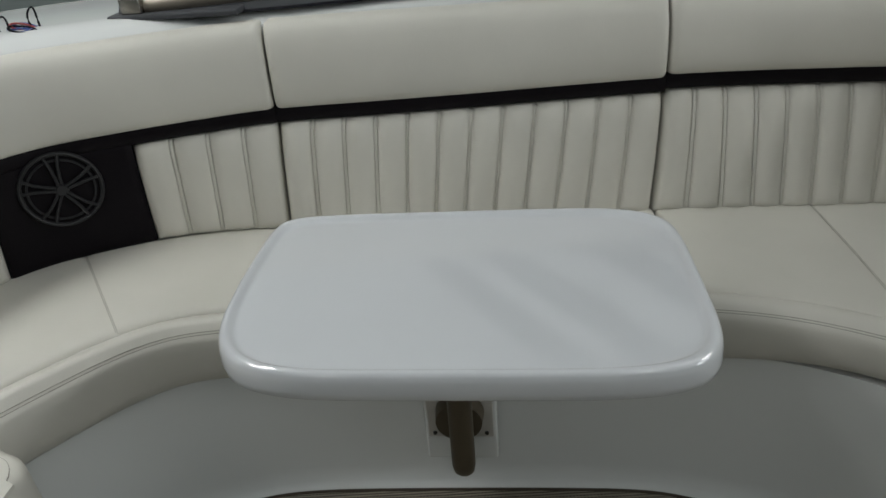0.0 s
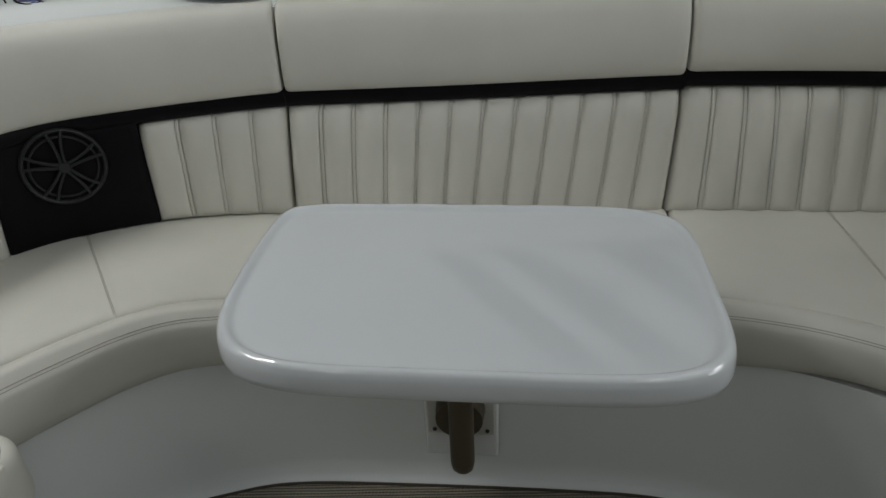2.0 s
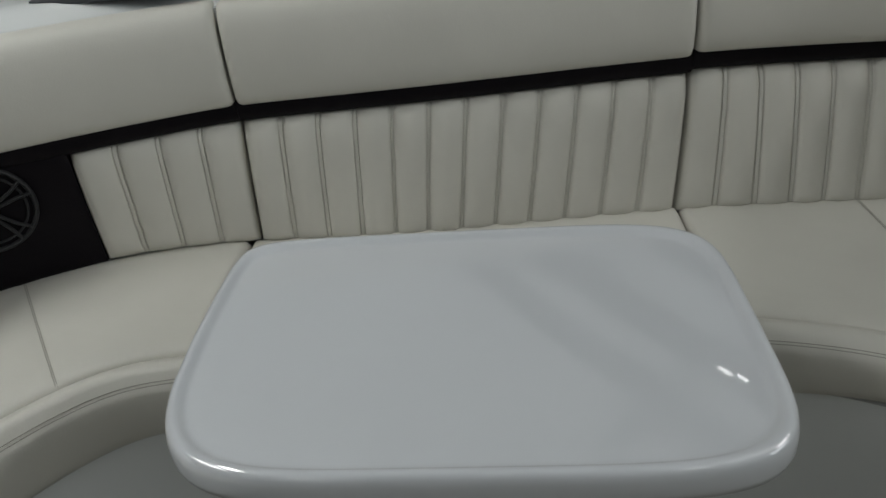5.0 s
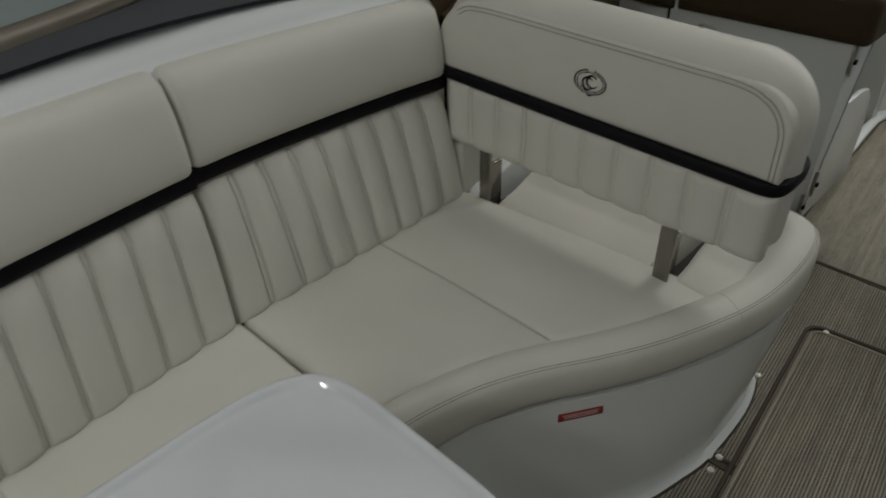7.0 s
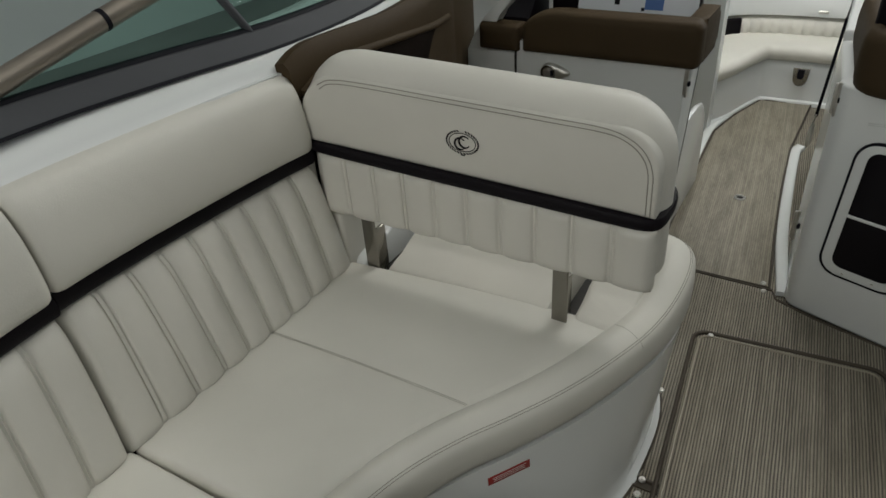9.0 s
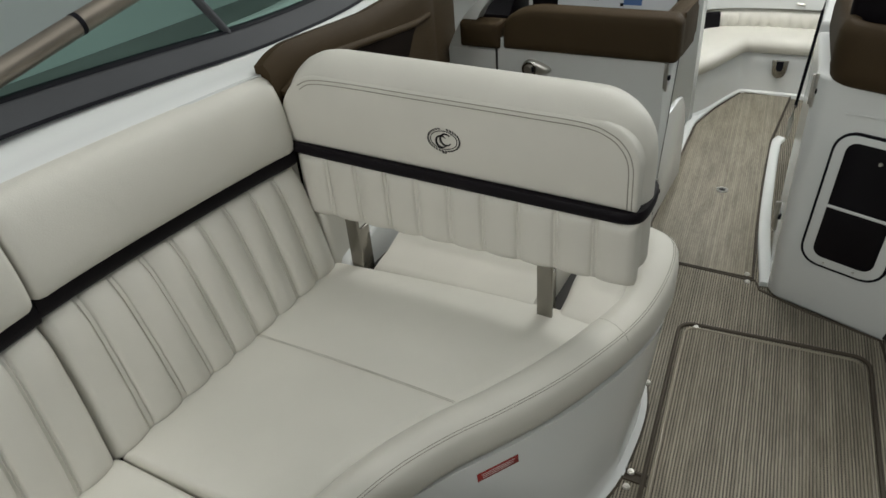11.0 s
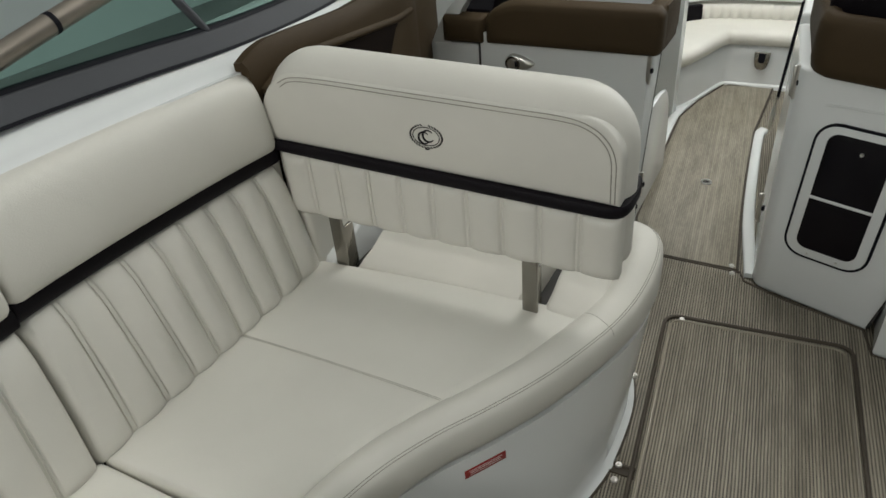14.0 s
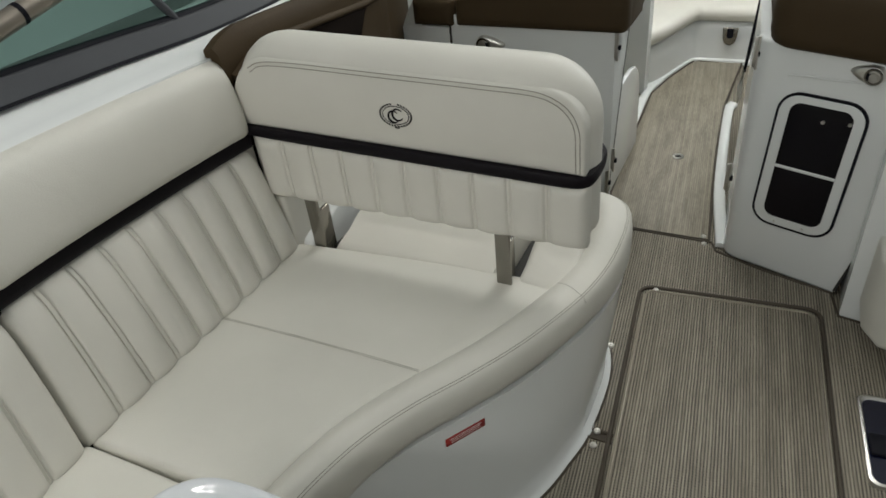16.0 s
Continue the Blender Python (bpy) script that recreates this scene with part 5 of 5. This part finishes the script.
hc = thing("starboard_cushion", "cream vinyl seat cushion edge beside the walkway", "cushion", at=(1.6, 0.2, 0.0))
part("pad", prism([(1.66, 0.372), (1.60, 0.34), (1.56, 0.20), (1.56, 0.02), (1.80, 0.02), (1.80, 0.372)], 0.05, 0.27, 0.02, 4), VINYL, hc)

tray = thing("floor_latch", "long stainless framed floor latch with a dark navy recess", "latch", at=(1.365, 0.29, 0.004))
part("frame", moved(grid([[(x, y, z) for x, y in rounded(-0.125 + i, 0.125 - i, -0.07 + i, 0.062 - i, 0.02)] for i, z in ((0, 0.0), (0.001, 0.008), (0.006, 0.010), (0.010, 0.004))], True), pose(1.365, 0.297, 0.004, 0, 0, 5)), STEEL, tray)
part("recess", moved(prism(rounded(-0.118, 0.118, -0.063, 0.055, 0.016), 0.0, 0.0035, 0), pose(1.365, 0.297, 0.004, 0, 0, 5)), material("navy_gloss", (0.004, 0.005, 0.02), 0.25, vary=0.3), tray)
part("handle", moved(block(-0.045, 0.012, -0.055, 0.05, 0.003, 0.011, 0.003), pose(1.365, 0.297, 0.004, 0, 0, 5)), RUBBER, tray, "black lever")
b = bmesh.new()
bmesh.ops.create_uvsphere(b, u_segments=14, v_segments=8, radius=0.012, matrix=pose(1.265, 0.285, 0.012, 0, 0, 5) @ Matrix.Diagonal((1.3, 0.8, 0.7, 1)))
part("knob", b, STEEL, tray, "bright steel knob")

# ---- walkway door and bow ----
wd = thing("walkway_door", "open dark edged acrylic walkway door seen along its edge", "door", at=(2.75, 0.79, 0.08))
SLANT = Matrix(((1, 0, 0, 0), (0, 1, -0.055, 0.055 * 0.19), (0, 0, 1, 0), (0, 0, 0, 1)))
part("panel", moved(block(2.62, 2.92, 0.764, 0.770, 0.30, 0.62, 0.002), SLANT), SMOKED, wd)
part("edge_strip", moved(block(2.608, 2.622, 0.7625, 0.772, 0.30, 0.62, 0.003), SLANT), RUBBER, wd, "black rubber edge")
part("lower_hinge", moved(tube([(2.606, 0.767, 0.19), (2.602, 0.768, 0.22), (2.600, 0.769, 0.26), (2.604, 0.768, 0.31)], lambda f: 0.003 + 0.006 * math.sin(math.pi * f), 8), SLANT), STEEL, wd, "steel hinge foot")
solo("helm_console", prism([(2.35, 0.735), (2.95, 0.745), (3.02, 0.72), (3.02, -0.2), (2.35, -0.2)], -0.004, 0.66, 0.015), GELCOAT, "white gelcoat helm console beside the walkway", "console", kind="structure")
solo("bow_bulkhead", prism([(3.06, 1.172), (3.10, 1.165), (3.14, 1.185), (3.14, 1.70), (3.06, 1.70)], -0.004, 0.72, 0.012), GELCOAT, "white gelcoat bulkhead at the bow opening", "bulkhead", kind="structure")

BOW = [(3.10, 1.185), (3.22, 1.130), (3.38, 1.078), (3.474, 1.044), (3.494, 1.018), (3.498, 0.95), (3.503, 0.80), (3.51, 0.45)]
bow = spline(BOW, 60)
solo("bow_wall", sweep(bow, lambda f: [(0.012, -0.004), (0.010, 0.012), (0.0, 0.018), (-0.004, 0.10), (-0.010, 0.17), (-0.03, 0.190), (-0.10, 0.190), (-0.10, -0.004)]), GELCOAT, "white gelcoat bow seat base", "seat base", kind="structure")
bs = thing("bow_seat", "white vinyl wraparound bow seat with pleated backrest", "seat", at=(3.7, 0.9, 0.17))
part("seat_cushion", sweep(bow, lambda f: [(-0.03, 0.191), (0.004, 0.193), (0.012, 0.202), (0.014, 0.225), (0.006, 0.245), (-0.02, 0.255), (-0.10, 0.257), (-0.30, 0.255), (-0.30, 0.191)]), VINYL, bs)
bb = spline([(3.16, 1.38), (3.40, 1.345), (3.56, 1.28), (3.65, 1.18), (3.69, 1.0), (3.70, 0.80), (3.71, 0.40)], 150)


def bow_back():
    rows = []
    nn = normals2d(bb)
    for i, (p, n) in enumerate(zip(bb, nn)):
        g = 0.008 * abs(math.sin(math.pi * i / 5.0)) ** 0.5
        rows.append([(p.x + n.x * a, p.y + n.y * a, z) for a, z in ((-0.06, 0.24), (0.004, 0.245), (0.010 + g, 0.255), (0.008 + g, 0.285), (0.0 + g, 0.312), (-0.012, 0.324), (-0.06, 0.326))])
    return grid(rows, True, True)


part("backrest", bow_back(), VINYL, bs, "pleated white backrest")
part("speaker_panel", sweep([p for p in bb if 3.565 < p.x < 3.646], lambda f: [(0.0, 0.245), (0.022, 0.246), (0.024, 0.28), (0.020, 0.320), (0.0, 0.322)]), BAND, bs, "square black speaker panel")
solo("bow_gunwale", sweep(bb, lambda f: [(-0.01, 0.331), (0.004, 0.336), (0.0, 0.43), (-0.02, 0.452), (-0.30, 0.46), (-0.30, 0.331)]), GELCOAT, "white gelcoat bow gunwale", "gunwale", kind="structure")
ch = thing("cup_fitting", "steel framed drain fitting in the bow seat base", "fitting", at=(3.49, 0.885, 0.125))
BOWFACE = Matrix(((0, 0, -1, 3.499), (1, 0, 0, 0.886), (0, 1, 0, 0), (0, 0, 0, 1)))
part("frame", moved(prism([(-0.034, 0.165), (-0.030, 0.120), (-0.025, 0.100), (-0.014, 0.088), (0.0, 0.084), (0.014, 0.088), (0.025, 0.100), (0.030, 0.120), (0.034, 0.165)], 0.0, 0.012, 0.004), BOWFACE), RAILSTEEL, ch)
part("opening", moved(prism([(-0.014, 0.162), (-0.014, 0.128), (-0.008, 0.118), (0.008, 0.118), (0.014, 0.128), (0.014, 0.162)], 0.010, 0.0145, 0.002), BOWFACE), RUBBER, ch)
dv = thing("deck_plate", "small oval steel plate on the bow gunwale", "deck fitting", at=(3.70, 0.86, 0.36))
part("plate", block(3.688, 3.702, 0.842, 0.882, 0.350, 0.364, 0.006), STEEL, dv)

# ---- loose cables on the aft gunwale ----
cables = thing("cable_bundle", "tangled blue and red cable bundle on the white gunwale", "cable", at=(-0.715, 1.50, 0.853))
rng = random.Random(4)
for k in range(8):
    cx, cy, r = -0.712 + rng.uniform(-0.018, 0.022), 1.500 + rng.uniform(-0.012, 0.015), rng.uniform(0.014, 0.026)
    ph, tilt = rng.uniform(0, 6), rng.uniform(0.2, 0.7)
    pts = []
    for j in range(26):
        a = ph + j * 0.30
        pts.append((cx + r * math.cos(a) * 1.1, cy + 0.5 * r * math.sin(a), 0.866 + r * tilt * (0.5 + 0.5 * math.sin(a + ph))))
    part("cable", tube(spline(pts, 50), 0.0020, 6), (CABLE, CABLE, RUBBER, CABLE, REDCABLE, CABLE, RUBBER, CABLE)[k], cables)
for cx, cy, h, w in ((-0.700, 1.520, 0.045, 0.010), (-0.742, 1.485, 0.036, 0.012), (-0.775, 1.47, 0.022, 0.02)):
    pts = [(cx + w * math.sin(t), cy + 0.004 * math.cos(2 * t), 0.862 + h * (0.5 - 0.5 * math.cos(t))) for t in [q * math.tau / 18 for q in range(19)]]
    part("cable", tube(pts, 0.0020, 6), RUBBER, cables, "thin dark loop standing up")

# ---- hall lamps ----
# lamps at (2.4, 0.9), (3.15, 0.95), (-1.45, 0.8) only house added fill
for x, y, h, w, a, low in ((-1.33, 1.5, 0.6, 0.06, 0, 3.0), (2.4, 0.9, 0.7, 0.06, 0, 3.48), (3.15, 0.95, 0.6, 0.06, 0, 2.58), (2.1, -2.0, 0.8, 0.10, 0, 4.26), (-2.2, -4.4, 0.8, 0.10, 0, 4.26), (-1.45, 0.8, 0.6, 0.06, 0, 2.38), (1.985, 4.655, 0.065, 0.03, 37, 4.22), (2.095, 4.565, 0.05, 0.03, 37, 4.22)):
    lamp = thing("strip_lamp", "white fluorescent strip lamp of a set partly added as unseen fill", "lamp", "hall lamps", at=(x, y, 4.6))
    turn = pose(x, y, 0, 0, 0, a)
    part("housing", moved(block(-w, w, -h, h, low, low + 0.08, 0.01), turn), GELCOAT, lamp)
    part("tube", moved(tube([(0, -h * 0.95, low - 0.016), (0, h * 0.95, low - 0.016)], 0.016 if w > 0.05 else 0.009, 8), turn), TUBE, lamp)
    for d in (-h * 0.8, h * 0.8):
        part("hanger", moved(tube([(0, d, low + 0.07), (0, d, 4.61)], 0.006, 6), turn), STEEL, lamp)
